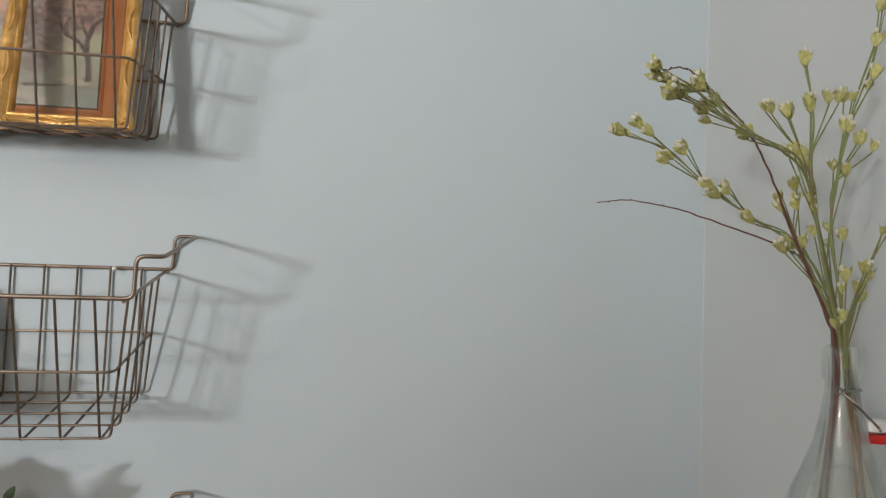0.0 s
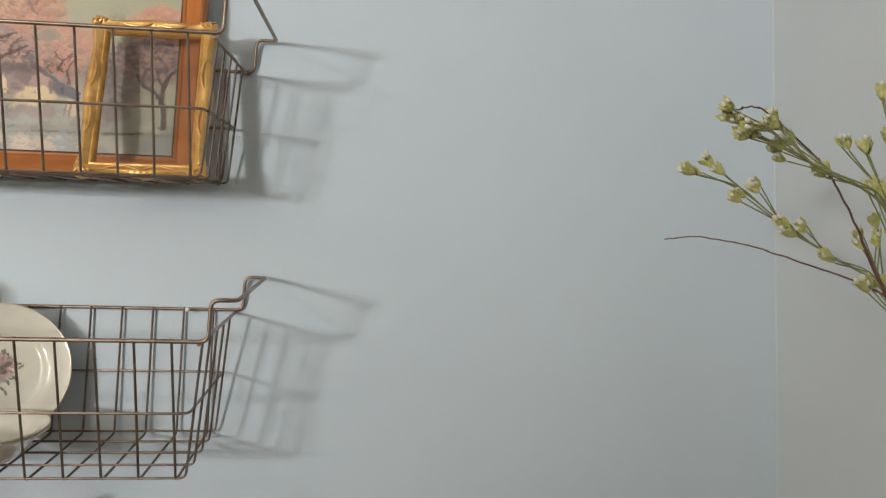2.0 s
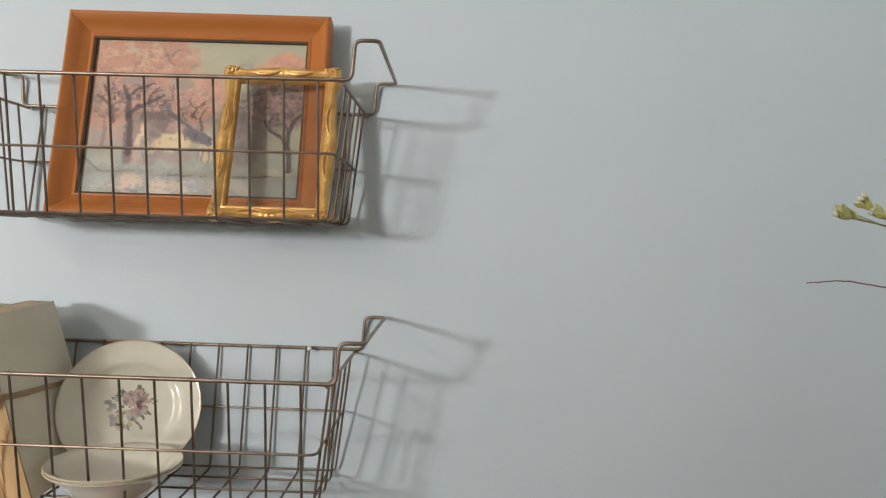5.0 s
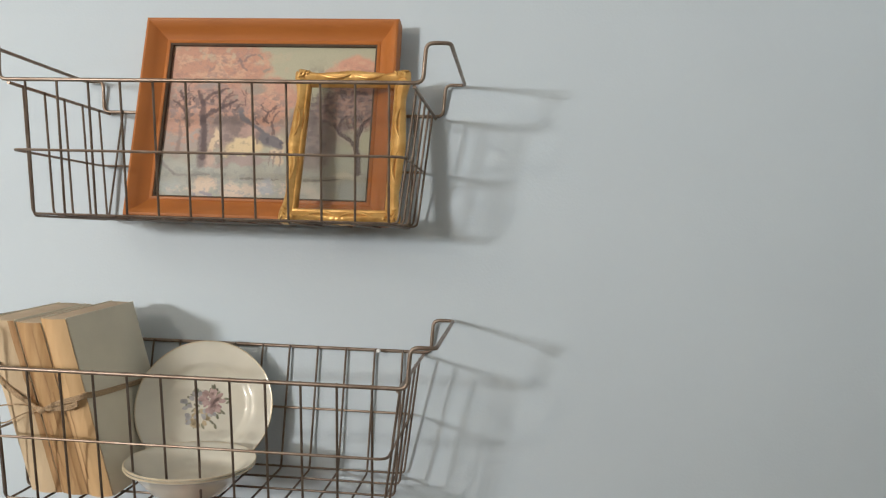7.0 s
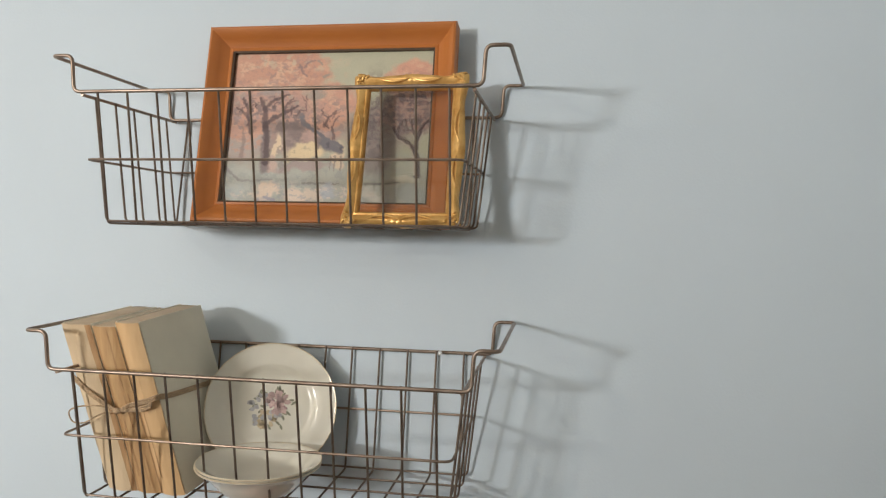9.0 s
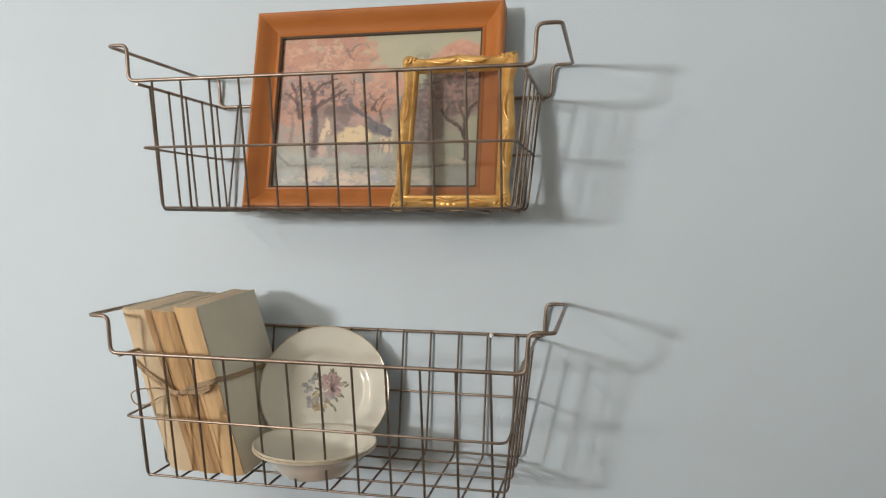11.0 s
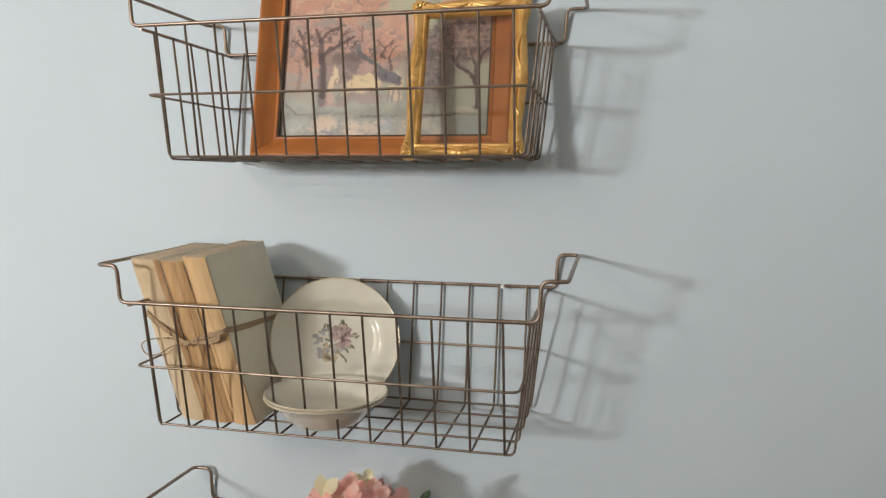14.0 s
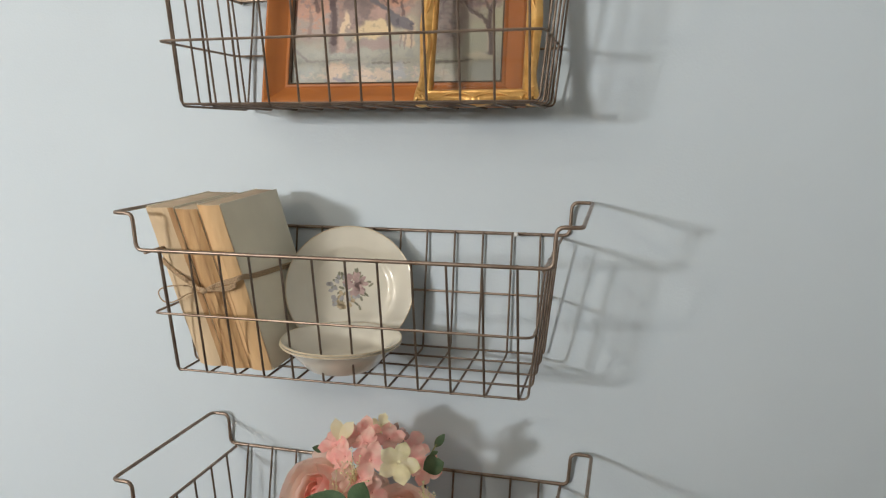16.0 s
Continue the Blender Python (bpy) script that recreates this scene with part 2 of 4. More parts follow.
def wire_basket():
    b = empty("wire_basket", UPPER, "bronze steel wire basket with raised end handles, hung on the wall", "wire basket", "wire baskets on the wall")
    yf = YR - D
    x, xt, xo = W / 2 + 0.003, W / 2 + 0.0057, W / 2 + 0.0057 + OUT
    loop = []
    for s, y in ((1, yf), (1, YR), (-1, YR), (-1, yf)):
        up = [(s * x, y, 0), (s * xt, y, RISE), (s * xo, y, RISE)]
        loop += up if (s, y) in ((1, yf), (-1, YR)) else up[::-1]
    part("rim", tube(bmesh.new(), fillet(loop, 0.009, True), RIM_R, 10, True), WIRE, b, "thick bent rim wire with handle loops")
    for s in (-1, 1):
        part("side_rail", tube(bmesh.new(), [(s * (x - 0.010), yf + 0.002, -0.0035), (s * (x - 0.010), YR - 0.002, -0.0035)], RIM_R * 0.9), WIRE, b)
    f = MID / H
    wm, ya, yb = W + (WB - W) * f - 0.006, YR + (YB - YR) * f, yf + (YB - DB - yf) * f
    part("middle_band", tube(bmesh.new(), fillet([(-wm / 2 - 0.012, yb, -MID), (wm / 2 - 0.003, yb, -MID), (wm / 2 - 0.003, ya, -MID), (-wm / 2 - 0.012, ya, -MID)], 0.012, True), WIRE_R * 1.1, 8, True), WIRE, b)
    for i in range(12):
        u = -WB / 2 + 0.001 + 0.0401 * i
        j = random.uniform(-0.0012, 0.0012)
        part("cross_wire", tube(bmesh.new(), fillet([(u + j, yf + 0.002, 0.002), (u, YB - DB, -H), (u, YB, -H), (u + j, YR - 0.002, 0.002)], 0.007), WIRE_R, 8), THINWIRE, b)
    for i in range(5):
        y = YB - DB * i / 4
        z = -H + 0.0028
        part("long_wire", tube(bmesh.new(), fillet([(-W / 2 + 0.008, y, -0.002), (-WB / 2 - 0.001, y, z), (WB / 2 + 0.001, y, z), (W / 2 - 0.008, y, -0.002)], 0.007), WIRE_R, 8), THINWIRE, b)
    return b


basket = wire_basket()
basket.scale.x = 1.0122        # the upper one is a little wider
for hung in (MIDDLE, LOWER):
    copy_thing(basket, hung).scale.x = 1.0

nail = empty("wall_nail", pose(-0.2515, 0, 1.5225), "white round-headed nail holding the basket rim", "nail")
part("head", lathe(bmesh.new(), [(0, 0.0165), (0.0022, 0.016), (0.0032, 0.0145), (0.0032, 0.0135), (0.001, 0.0125), (0.0, 0.0125)], 16), WHITEPAINT, nail).matrix_basis = pose(0, 0, 0, 90)
part("shank", tube(bmesh.new(), [(0, 0.02, 0), (0, -0.013, 0)], 0.001), WIRE, nail)


# ---- framed painting and gilt frame in the upper basket ----
def moulding(name, w, h, profile, mat, parent, label=""):
    """A mitred side of a frame w x h, standing in xz about its middle; profile of (inward, forward). Four parts."""
    for k in range(4):
        bm = bmesh.new()
        half, other = (w / 2, h / 2) if k % 2 == 0 else (h / 2, w / 2)
        turn = pose(0, 0, 0, 0, 90 * k, 0)
        rings = []
        for s in (-1, 1):
            rings.append([bm.verts.new(turn @ Vector((s * (half - i), -f, -other + i))) for i, f in profile])
        n = len(profile)
        for j in range(n):
            bm.faces.new((rings[0][j], rings[0][(j + 1) % n], rings[1][(j + 1) % n], rings[1][j]))
        bm.faces.new(rings[0])
        bm.faces.new(rings[1][::-1])
        bmesh.ops.recalc_face_normals(bm, faces=bm.faces)
        part(name, bm, mat, parent, label)


painting = empty("framed_painting", pose(-0.4366, -0.0444, 1.8410, -2.61, -0.95, 0.31), "wood-framed landscape painting with pink blossom trees", "painting")
PW, PH = 0.3762, 0.2995
moulding("frame_side", PW, PH, [(0, -0.022), (0, 0.0025), (0.0015, 0.0055), (0.0045, 0.0065), (0.0075, 0.0050), (0.015, -0.0035), (0.022, -0.0090), (0.0275, -0.0120), (0.0285, -0.0112), (0.0318, -0.0110), (0.033, -0.0122), (0.033, -0.022)], OAK, painting, "varnished orange-brown wood")
moulding("liner", PW - 0.066, PH - 0.066, [(0, -0.022), (0, -0.0115), (0.0022, -0.0130), (0.0022, -0.022)], LINER, painting)


NU, NV = 356, 276
across, down = np.meshgrid(np.linspace(0, 1, NU), np.linspace(0, 1, NV))
MX, MY = across * 0.31, down * 0.24        # places on the picture in metres
GRID = np.random.RandomState(41).rand(16, 64, 64)


def mottle(x, y, size, seed, octaves=3):
    """Soft random field between 0 and 1, mean one half."""
    total, weight, amp = 0.0, 0.0, 1.0
    for k in range(octaves):
        table = GRID[(seed + 5 * k) % 16]
        px, py = x * size * 2 ** k + 3.7 * seed, y * size * 2 ** k + 1.9 * seed
        i, j = np.floor(px).astype(int), np.floor(py).astype(int)
        fx, fy = px - i, py - j
        fx, fy = fx * fx * (3 - 2 * fx), fy * fy * (3 - 2 * fy)
        i0, i1, j0, j1 = i % 64, (i + 1) % 64, j % 64, (j + 1) % 64
        total = total + amp * ((table[i0, j0] * (1 - fx) + table[i1, j0] * fx) * (1 - fy) + (table[i0, j1] * (1 - fx) + table[i1, j1] * fx) * fy)
        weight, amp = weight + amp, amp * 0.55
    return total / weight


def ragged(pushes):
    """The places pushed about, so that edges come out uneven."""
    x, y = MX, MY
    for k, (size, amount) in enumerate(pushes):
        x, y = x + amount * 2 * (mottle(MX, MY, size, 2 * k) - 0.5), y + amount * 2 * (mottle(MX, MY, size, 2 * k + 1) - 0.5)
    return x, y


LOOSE, STEADY = ragged(((38.0, 0.011), (120.0, 0.005), (400.0, 0.0016))), ragged(((60.0, 0.0018), (300.0, 0.0022)))
PAINT = np.ones((NV, NU, 3)) * (0.46, 0.455, 0.36)


def ramp(x, low, high):
    t = np.clip((x - low) / (high - low), 0, 1)
    return t * t * (3 - 2 * t)


def cover(mask, c):
    PAINT[:] = PAINT * (1 - mask[..., None]) + np.array(c) * mask[..., None]


def patch(u, v, ru, rv, soft):
    """An ellipse with a ragged, blended edge."""
    return ramp(np.hypot((LOOSE[0] / 0.31 - u) / ru, (LOOSE[1] / 0.24 - v) / rv), 1 + soft, 1 - soft)


def wash(u, v, ru, rv, soft, c):
    cover(patch(u, v, ru, rv, soft), c)


def dapple(u, v, ru, rv, size, amount, c, low=0.52, high=0.62):
    """Clumps of a second colour within an ellipse."""
    field = 0.5 + 0.8 * (mottle(STEADY[0], STEADY[1] * 1.35, size * 1.9, int(size + 100 * u) % 16, 4) - 0.5)
    cover(patch(u, v, ru, rv, 0.5) * ramp(field, low, high) * amount, c)


def brush(c, width, amount, *pts):
    """A soft line through the points that thins towards its end; width in metres."""
    near, n = 1e9, len(pts) - 1
    for k in range(n):
        (ax, ay), (bx, by) = ((u * 0.31, v * 0.24) for u, v in pts[k:k + 2])
        dx, dy = bx - ax, by - ay
        along = np.clip(((STEADY[0] - ax) * dx + (STEADY[1] - ay) * dy) / (dx * dx + dy * dy), 0, 1)
        far = np.hypot(STEADY[0] - ax - along * dx, STEADY[1] - ay - along * dy)
        near = np.minimum(near, far / (width * (1 - 0.5 * (k + along) / n)))
    cover(ramp(near, 1.4, 0.5) * amount, c)


PETALS, PALE, DUSK, BARK, SLATE, STRAW = (0.54, 0.325, 0.255), (0.64, 0.43, 0.325), (0.275, 0.22, 0.215), (0.135, 0.105, 0.11), (0.20, 0.19, 0.21), (0.68, 0.56, 0.38)
# the meadow and the stream
wash(0.50, 1.00, 0.95, 0.30, 0.2, (0.40, 0.405, 0.365))
wash(0.15, 0.86, 0.28, 0.10, 0.4, (0.43, 0.44, 0.41))
wash(0.86, 0.74, 0.16, 0.08, 0.35, (0.43, 0.44, 0.385))
dapple(0.5, 0.88, 0.6, 0.14, 60.0, 0.6, (0.33, 0.345, 0.34))
# haze of far trees
wash(0.33, 0.55, 0.26, 0.15, 0.3, (0.36, 0.285, 0.27))
wash(0.72, 0.58, 0.13, 0.20, 0.3, (0.30, 0.255, 0.25))
wash(0.07, 0.62, 0.12, 0.12, 0.4, (0.42, 0.36, 0.335))
wash(0.66, 0.66, 0.05, 0.07, 0.35, (0.38, 0.37, 0.345))
# blossom
wash(0.20, 0.16, 0.28, 0.21, 0.14, PETALS)
wash(0.40, 0.13, 0.09, 0.12, 0.2, PETALS)
wash(0.07, 0.40, 0.13, 0.17, 0.2, (0.52, 0.33, 0.275))
wash(0.50, 0.38, 0.13, 0.16, 0.18, (0.55, 0.34, 0.275))
wash(0.30, 0.36, 0.17, 0.09, 0.25, (0.49, 0.32, 0.275))
wash(0.91, 0.20, 0.13, 0.15, 0.15, (0.60, 0.355, 0.28))
wash(0.88, 0.42, 0.14, 0.15, 0.2, (0.42, 0.29, 0.27))
dapple(0.20, 0.12, 0.30, 0.16, 45.0, 0.75, PALE)
dapple(0.90, 0.16, 0.12, 0.10, 50.0, 0.7, PALE)
dapple(0.48, 0.35, 0.12, 0.12, 55.0, 0.6, PALE)
dapple(0.06, 0.45, 0.10, 0.14, 55.0, 0.5, PALE)
dapple(0.22, 0.29, 0.25, 0.10, 62.0, 0.75, (0.36, 0.27, 0.26), 0.5, 0.6)
dapple(0.30, 0.10, 0.20, 0.09, 95.0, 0.5, (0.40, 0.28, 0.265), 0.56, 0.63)
dapple(0.88, 0.43, 0.14, 0.16, 75.0, 0.85, (0.25, 0.205, 0.215), 0.48, 0.58)
dapple(0.50, 0.45, 0.11, 0.12, 80.0, 0.8, (0.31, 0.25, 0.245), 0.5, 0.6)
dapple(0.07, 0.42, 0.10, 0.15, 75.0, 0.75, (0.33, 0.265, 0.265), 0.52, 0.6)
wash(0.445, 0.275, 0.045, 0.03, 0.5, (0.37, 0.325, 0.29))
wash(0.205, 0.275, 0.05, 0.03, 0.5, (0.37, 0.31, 0.295))
dapple(0.08, 0.52, 0.13, 0.14, 55.0, 0.8, PETALS, 0.48, 0.58)
dapple(0.47, 0.50, 0.13, 0.10, 55.0, 0.8, PETALS, 0.48, 0.58)
dapple(0.24, 0.44, 0.12, 0.07, 60.0, 0.7, PETALS, 0.50, 0.60)
dapple(0.20, 0.30, 0.24, 0.06, 50.0, 0.6, (0.40, 0.37, 0.32), 0.52, 0.62)
dapple(0.30, 0.05, 0.30, 0.06, 50.0, 0.6, (0.52, 0.47, 0.37), 0.52, 0.62)
dapple(0.85, 0.55, 0.14, 0.10, 70.0, 0.7, (0.44, 0.42, 0.36), 0.54, 0.62)
# the house between the trunks
wash(0.40, 0.675, 0.10, 0.060, 0.25, STRAW)
wash(0.42, 0.575, 0.065, 0.045, 0.3, (0.47, 0.335, 0.30))
wash(0.345, 0.53, 0.045, 0.075, 0.3, DUSK)
wash(0.265, 0.50, 0.04, 0.05, 0.3, DUSK)
wash(0.252, 0.65, 0.022, 0.10, 0.25, (0.68, 0.55, 0.41))
wash(0.245, 0.74, 0.03, 0.05, 0.3, (0.52, 0.40, 0.35))
wash(0.40, 0.765, 0.14, 0.030, 0.4, (0.41, 0.34, 0.325))
wash(0.56, 0.71, 0.022, 0.07, 0.25, (0.60, 0.50, 0.38))
brush(SLATE, 0.0095, 1.0, (0.485, 0.605), (0.52, 0.63), (0.555, 0.65), (0.575, 0.665))
brush(SLATE, 0.0048, 1.0, (0.365, 0.43), (0.375, 0.475), (0.425, 0.515), (0.485, 0.57), (0.585, 0.635))
brush((0.15, 0.14, 0.16), 0.0028, 0.9, (0.508, 0.61), (0.508, 0.64))
brush((0.15, 0.14, 0.16), 0.0022, 0.9, (0.575, 0.635), (0.575, 0.66))
for u in (0.527, 0.548, 0.578):
    brush((0.29, 0.25, 0.25), 0.0018, 0.8, (u, 0.70), (u, 0.79))
brush(DUSK, 0.0030, 0.8, (0.46, 0.58), (0.458, 0.64))
# trunks and boughs
dapple(0.18, 0.40, 0.18, 0.10, 70.0, 0.85, (0.23, 0.185, 0.185), 0.50, 0.60)
dapple(0.36, 0.44, 0.12, 0.10, 70.0, 0.85, (0.23, 0.19, 0.19), 0.50, 0.60)
dapple(0.30, 0.62, 0.10, 0.14, 60.0, 0.6, (0.24, 0.20, 0.205), 0.54, 0.64)
dapple(0.73, 0.45, 0.08, 0.28, 70.0, 0.8, (0.22, 0.18, 0.185), 0.48, 0.58)
dapple(0.20, 0.20, 0.26, 0.18, 110.0, 0.45, (0.36, 0.24, 0.22), 0.55, 0.62)
dapple(0.90, 0.28, 0.12, 0.14, 100.0, 0.6, (0.30, 0.22, 0.215), 0.52, 0.6)
brush((0.255, 0.21, 0.215), 0.0075, 0.9, (0.200, 0.78), (0.194, 0.67), (0.190, 0.56), (0.186, 0.48))
brush(BARK, 0.0058, 0.85, (0.208, 0.74), (0.200, 0.60), (0.190, 0.49), (0.178, 0.38), (0.150, 0.31))
brush(BARK, 0.0042, 0.85, (0.190, 0.49), (0.225, 0.445), (0.260, 0.425), (0.300, 0.395), (0.340, 0.37))
brush(BARK, 0.0034, 0.8, (0.178, 0.38), (0.218, 0.325), (0.255, 0.305), (0.295, 0.28))
brush(BARK, 0.0042, 0.8, (0.115, 0.54), (0.100, 0.45), (0.085, 0.37), (0.065, 0.31))
brush(BARK, 0.0024, 0.7, (0.100, 0.45), (0.070, 0.40), (0.030, 0.36))
brush(BARK, 0.0026, 0.7, (0.275, 0.42), (0.285, 0.36), (0.315, 0.31))
brush(BARK, 0.0024, 0.7, (0.48, 0.50), (0.50, 0.44), (0.54, 0.40))
brush(BARK, 0.0022, 0.7, (0.535, 0.58), (0.525, 0.50), (0.55, 0.43))
brush(DUSK, 0.0034, 0.6, (0.075, 0.70), (0.085, 0.60), (0.075, 0.50))
brush((0.27, 0.21, 0.215), 0.0022, 0.75, (0.335, 0.085), (0.355, 0.14), (0.375, 0.165))
brush((0.27, 0.21, 0.215), 0.0022, 0.75, (0.36, 0.10), (0.385, 0.065), (0.41, 0.055))
brush((0.31, 0.30, 0.27), 0.0026, 0.8, (0.43, 0.055), (0.45, 0.085))
brush((0.31, 0.30, 0.27), 0.0028, 0.8, (0.465, 0.165), (0.492, 0.15))
brush((0.33, 0.25, 0.24), 0.0026, 0.7, (0.255, 0.10), (0.275, 0.115))
brush((0.33, 0.25, 0.24), 0.0026, 0.7, (0.195, 0.165), (0.215, 0.145))
random.seed(23)
for u, v, ru, rv, n in ((0.15, 0.36, 0.13, 0.07, 12), (0.31, 0.37, 0.08, 0.06, 8), (0.50, 0.46, 0.06, 0.08, 8), (0.90, 0.44, 0.09, 0.10, 16), (0.72, 0.50, 0.05, 0.16, 8)):
    for _ in range(n):
        a, c, t, r = u + random.uniform(-ru, ru), v + random.uniform(-rv, rv), random.uniform(-2.7, -0.4), random.uniform(0.02, 0.05)
        brush(BARK, random.uniform(0.0010, 0.0018), 0.6, (a, c), (a + 0.5 * r * math.cos(t), c + 0.8 * r * math.sin(t)), (a + r * math.cos(t + 0.3), c + 1.3 * r * math.sin(t + 0.3)))
# the twisted tree and its pale edges
brush(BARK, 0.0052, 0.9, (0.950, 0.82), (0.944, 0.72), (0.925, 0.64), (0.880, 0.60), (0.835, 0.56), (0.820, 0.51))
brush(BARK, 0.0042, 0.9, (0.935, 0.66), (0.940, 0.58), (0.955, 0.51), (0.985, 0.47))
brush(BARK, 0.0030, 0.85, (0.838, 0.56), (0.850, 0.50), (0.875, 0.46))
brush(BARK, 0.0026, 0.8, (0.940, 0.58), (0.915, 0.52), (0.905, 0.46))
brush((0.56, 0.50, 0.44), 0.0016, 0.8, (0.932, 0.81), (0.930, 0.73), (0.915, 0.655))
brush((0.56, 0.50, 0.44), 0.0014, 0.8, (0.905, 0.635), (0.850, 0.595), (0.822, 0.55), (0.812, 0.51))
brush((0.56, 0.50, 0.44), 0.0013, 0.8, (0.950, 0.60), (0.962, 0.53))
wash(0.90, 0.845, 0.07, 0.02, 0.4, (0.52, 0.50, 0.43))
dapple(0.88, 0.38, 0.14, 0.18, 85.0, 0.8, (0.19, 0.155, 0.165), 0.50, 0.58)
dapple(0.90, 0.30, 0.12, 0.12, 70.0, 0.6, (0.52, 0.36, 0.30), 0.52, 0.60)
dapple(0.72, 0.55, 0.07, 0.22, 80.0, 0.7, (0.17, 0.145, 0.155), 0.50, 0.58)
# water, banks and lights in the foreground
brush((0.20, 0.19, 0.185), 0.0022, 0.85, (0.70, 0.872), (0.77, 0.872), (0.86, 0.86))
brush((0.26, 0.25, 0.245), 0.0018, 0.8, (0.40, 0.868), (0.47, 0.872), (0.58, 0.875))
brush((0.29, 0.28, 0.28), 0.0030, 0.8, (0.0, 0.77), (0.035, 0.81), (0.075, 0.855))
brush((0.31, 0.30, 0.30), 0.0022, 0.7, (0.075, 0.855), (0.14, 0.86), (0.25, 0.845))
wash(0.22, 0.925, 0.055, 0.045, 0.3, (0.63, 0.52, 0.43))
wash(0.36, 0.955, 0.06, 0.04, 0.3, (0.62, 0.52, 0.44))
wash(0.47, 0.94, 0.05, 0.04, 0.3, (0.58, 0.50, 0.43))
wash(0.06, 0.93, 0.05, 0.05, 0.4, (0.42, 0.45, 0.44))
wash(0.53, 0.93, 0.035, 0.06, 0.3, (0.39, 0.41, 0.44))
wash(0.93, 0.93, 0.08, 0.06, 0.35, (0.35, 0.37, 0.36))
wash(0.74, 0.95, 0.06, 0.03, 0.3, (0.49, 0.47, 0.43))
brush((0.31, 0.29, 0.345), 0.0045, 0.85, (0.19, 0.985), (0.225, 0.968), (0.265, 0.985))
dapple(0.40, 0.95, 0.40, 0.06, 85.0, 0.6, (0.64, 0.54, 0.45), 0.55, 0.62)
dapple(0.40, 0.94, 0.45, 0.07, 110.0, 0.55, (0.33, 0.34, 0.385), 0.56, 0.63)


# the whole picture a little darker and warmer, with deeper contrast
PAINT[:] = np.clip((0.34 + 1.22 * (PAINT - 0.34)) * (0.95, 0.93, 0.89), 0.03, 0.9)


def canvas_sheet():
    """The picture's face as a fine grid that carries the paint, with a board behind it."""
    hw, hh = PW / 2 - 0.034, PH / 2 - 0.034
    face = np.stack([(across - 0.5) * 2 * hw, np.full_like(across, 0.0185), (0.5 - down) * 2 * hh], -1).reshape(-1, 3)
    k = (np.arange(NV - 1)[:, None] * NU + np.arange(NU - 1)[None]).reshape(-1)
    me = bpy.data.meshes.new("canvas")
    me.from_pydata(face.tolist(), [], np.stack([k, k + NU, k + NU + 1, k + 1], 1).tolist())
    paint = me.color_attributes.new("paint", "FLOAT_COLOR", "POINT")
    paint.data.foreach_set("color", np.concatenate([PAINT, np.ones((NV, NU, 1))], -1).astype(np.float32).reshape(-1))
    me.update()
    m = material("watercolour_paint", (0.5, 0.5, 0.5), 0.5, bump=0.08, fine=900.0)
    n, l = m.node_tree.nodes, m.node_tree.links
    pigment, grain, level, lift = n.new("ShaderNodeVertexColor"), n.new("ShaderNodeTexNoise"), n.new("ShaderNodeMapRange"), n.new("ShaderNodeHueSaturation")
    pigment.layer_name = "paint"
    grain.inputs["Scale"].default_value, grain.inputs["Detail"].default_value = 160.0, 4
    level.inputs[1].default_value, level.inputs[2].default_value, level.inputs[3].default_value, level.inputs[4].default_value = 0.3, 0.7, 0.92, 1.06
    l.new(grain.outputs[0], level.inputs[0])
    l.new(level.outputs[0], lift.inputs["Value"])
    l.new(pigment.outputs[0], lift.inputs["Color"])
    l.new(lift.outputs[0], n["Principled BSDF"].inputs["Base Color"])
    me.materials.append(m)
    ob = new("canvas", me)
    ob.parent = painting
    ob["label"] = "soft impressionist landscape"
    part("backing_board", box(bmesh.new(), -hw, hw, 0.0190, 0.0215, -hh, hh), LINER, painting)


canvas_sheet()


def tone(name, c, rough=0.6, vary=0.12, scale=120.0, spread=0.10):
    """Paint whose brush marks differ a little from one another."""
    m = material(name, c, rough, vary=vary, scale=scale, bump=0.1, fine=700.0)
    n, l = m.node_tree.nodes, m.node_tree.links
    geo, hs, mr = n.new("ShaderNodeNewGeometry"), n.new("ShaderNodeHueSaturation"), n.new("ShaderNodeMapRange")
    mr.inputs[3].default_value, mr.inputs[4].default_value = 1 - spread, 1 + spread
    out = n["Principled BSDF"].inputs["Base Color"].links[0].from_socket
    l.new(geo.outputs["Random Per Island"], mr.inputs[0])
    l.new(mr.outputs[0], hs.inputs["Value"])
    l.new(out, hs.inputs["Color"])
    l.new(hs.outputs[0], n["Principled BSDF"].inputs["Base Color"])
    return m


def dab(bm, x, z, w, h, y, a=0.0):
    """One flat, uneven brush mark, facing -y."""
    n = 7
    ca, sa = math.cos(a), math.sin(a)
    vs = []
    for k in range(n):
        t = 2 * math.pi * k / n + random.uniform(-0.3, 0.3)
        r = random.uniform(0.7, 1.15)
        px, pz = w * r * math.cos(t), h * r * math.sin(t)
        vs.append(bm.verts.new((x + px * ca - pz * sa, y, z + px * sa + pz * ca)))
    bm.faces.new(vs)


gilt = empty("gilt_frame", pose(-0.3030, -0.0850, 1.7940, -8.5, -1.2, 0), "small ornate gilt picture frame with plain glass", "picture frame")


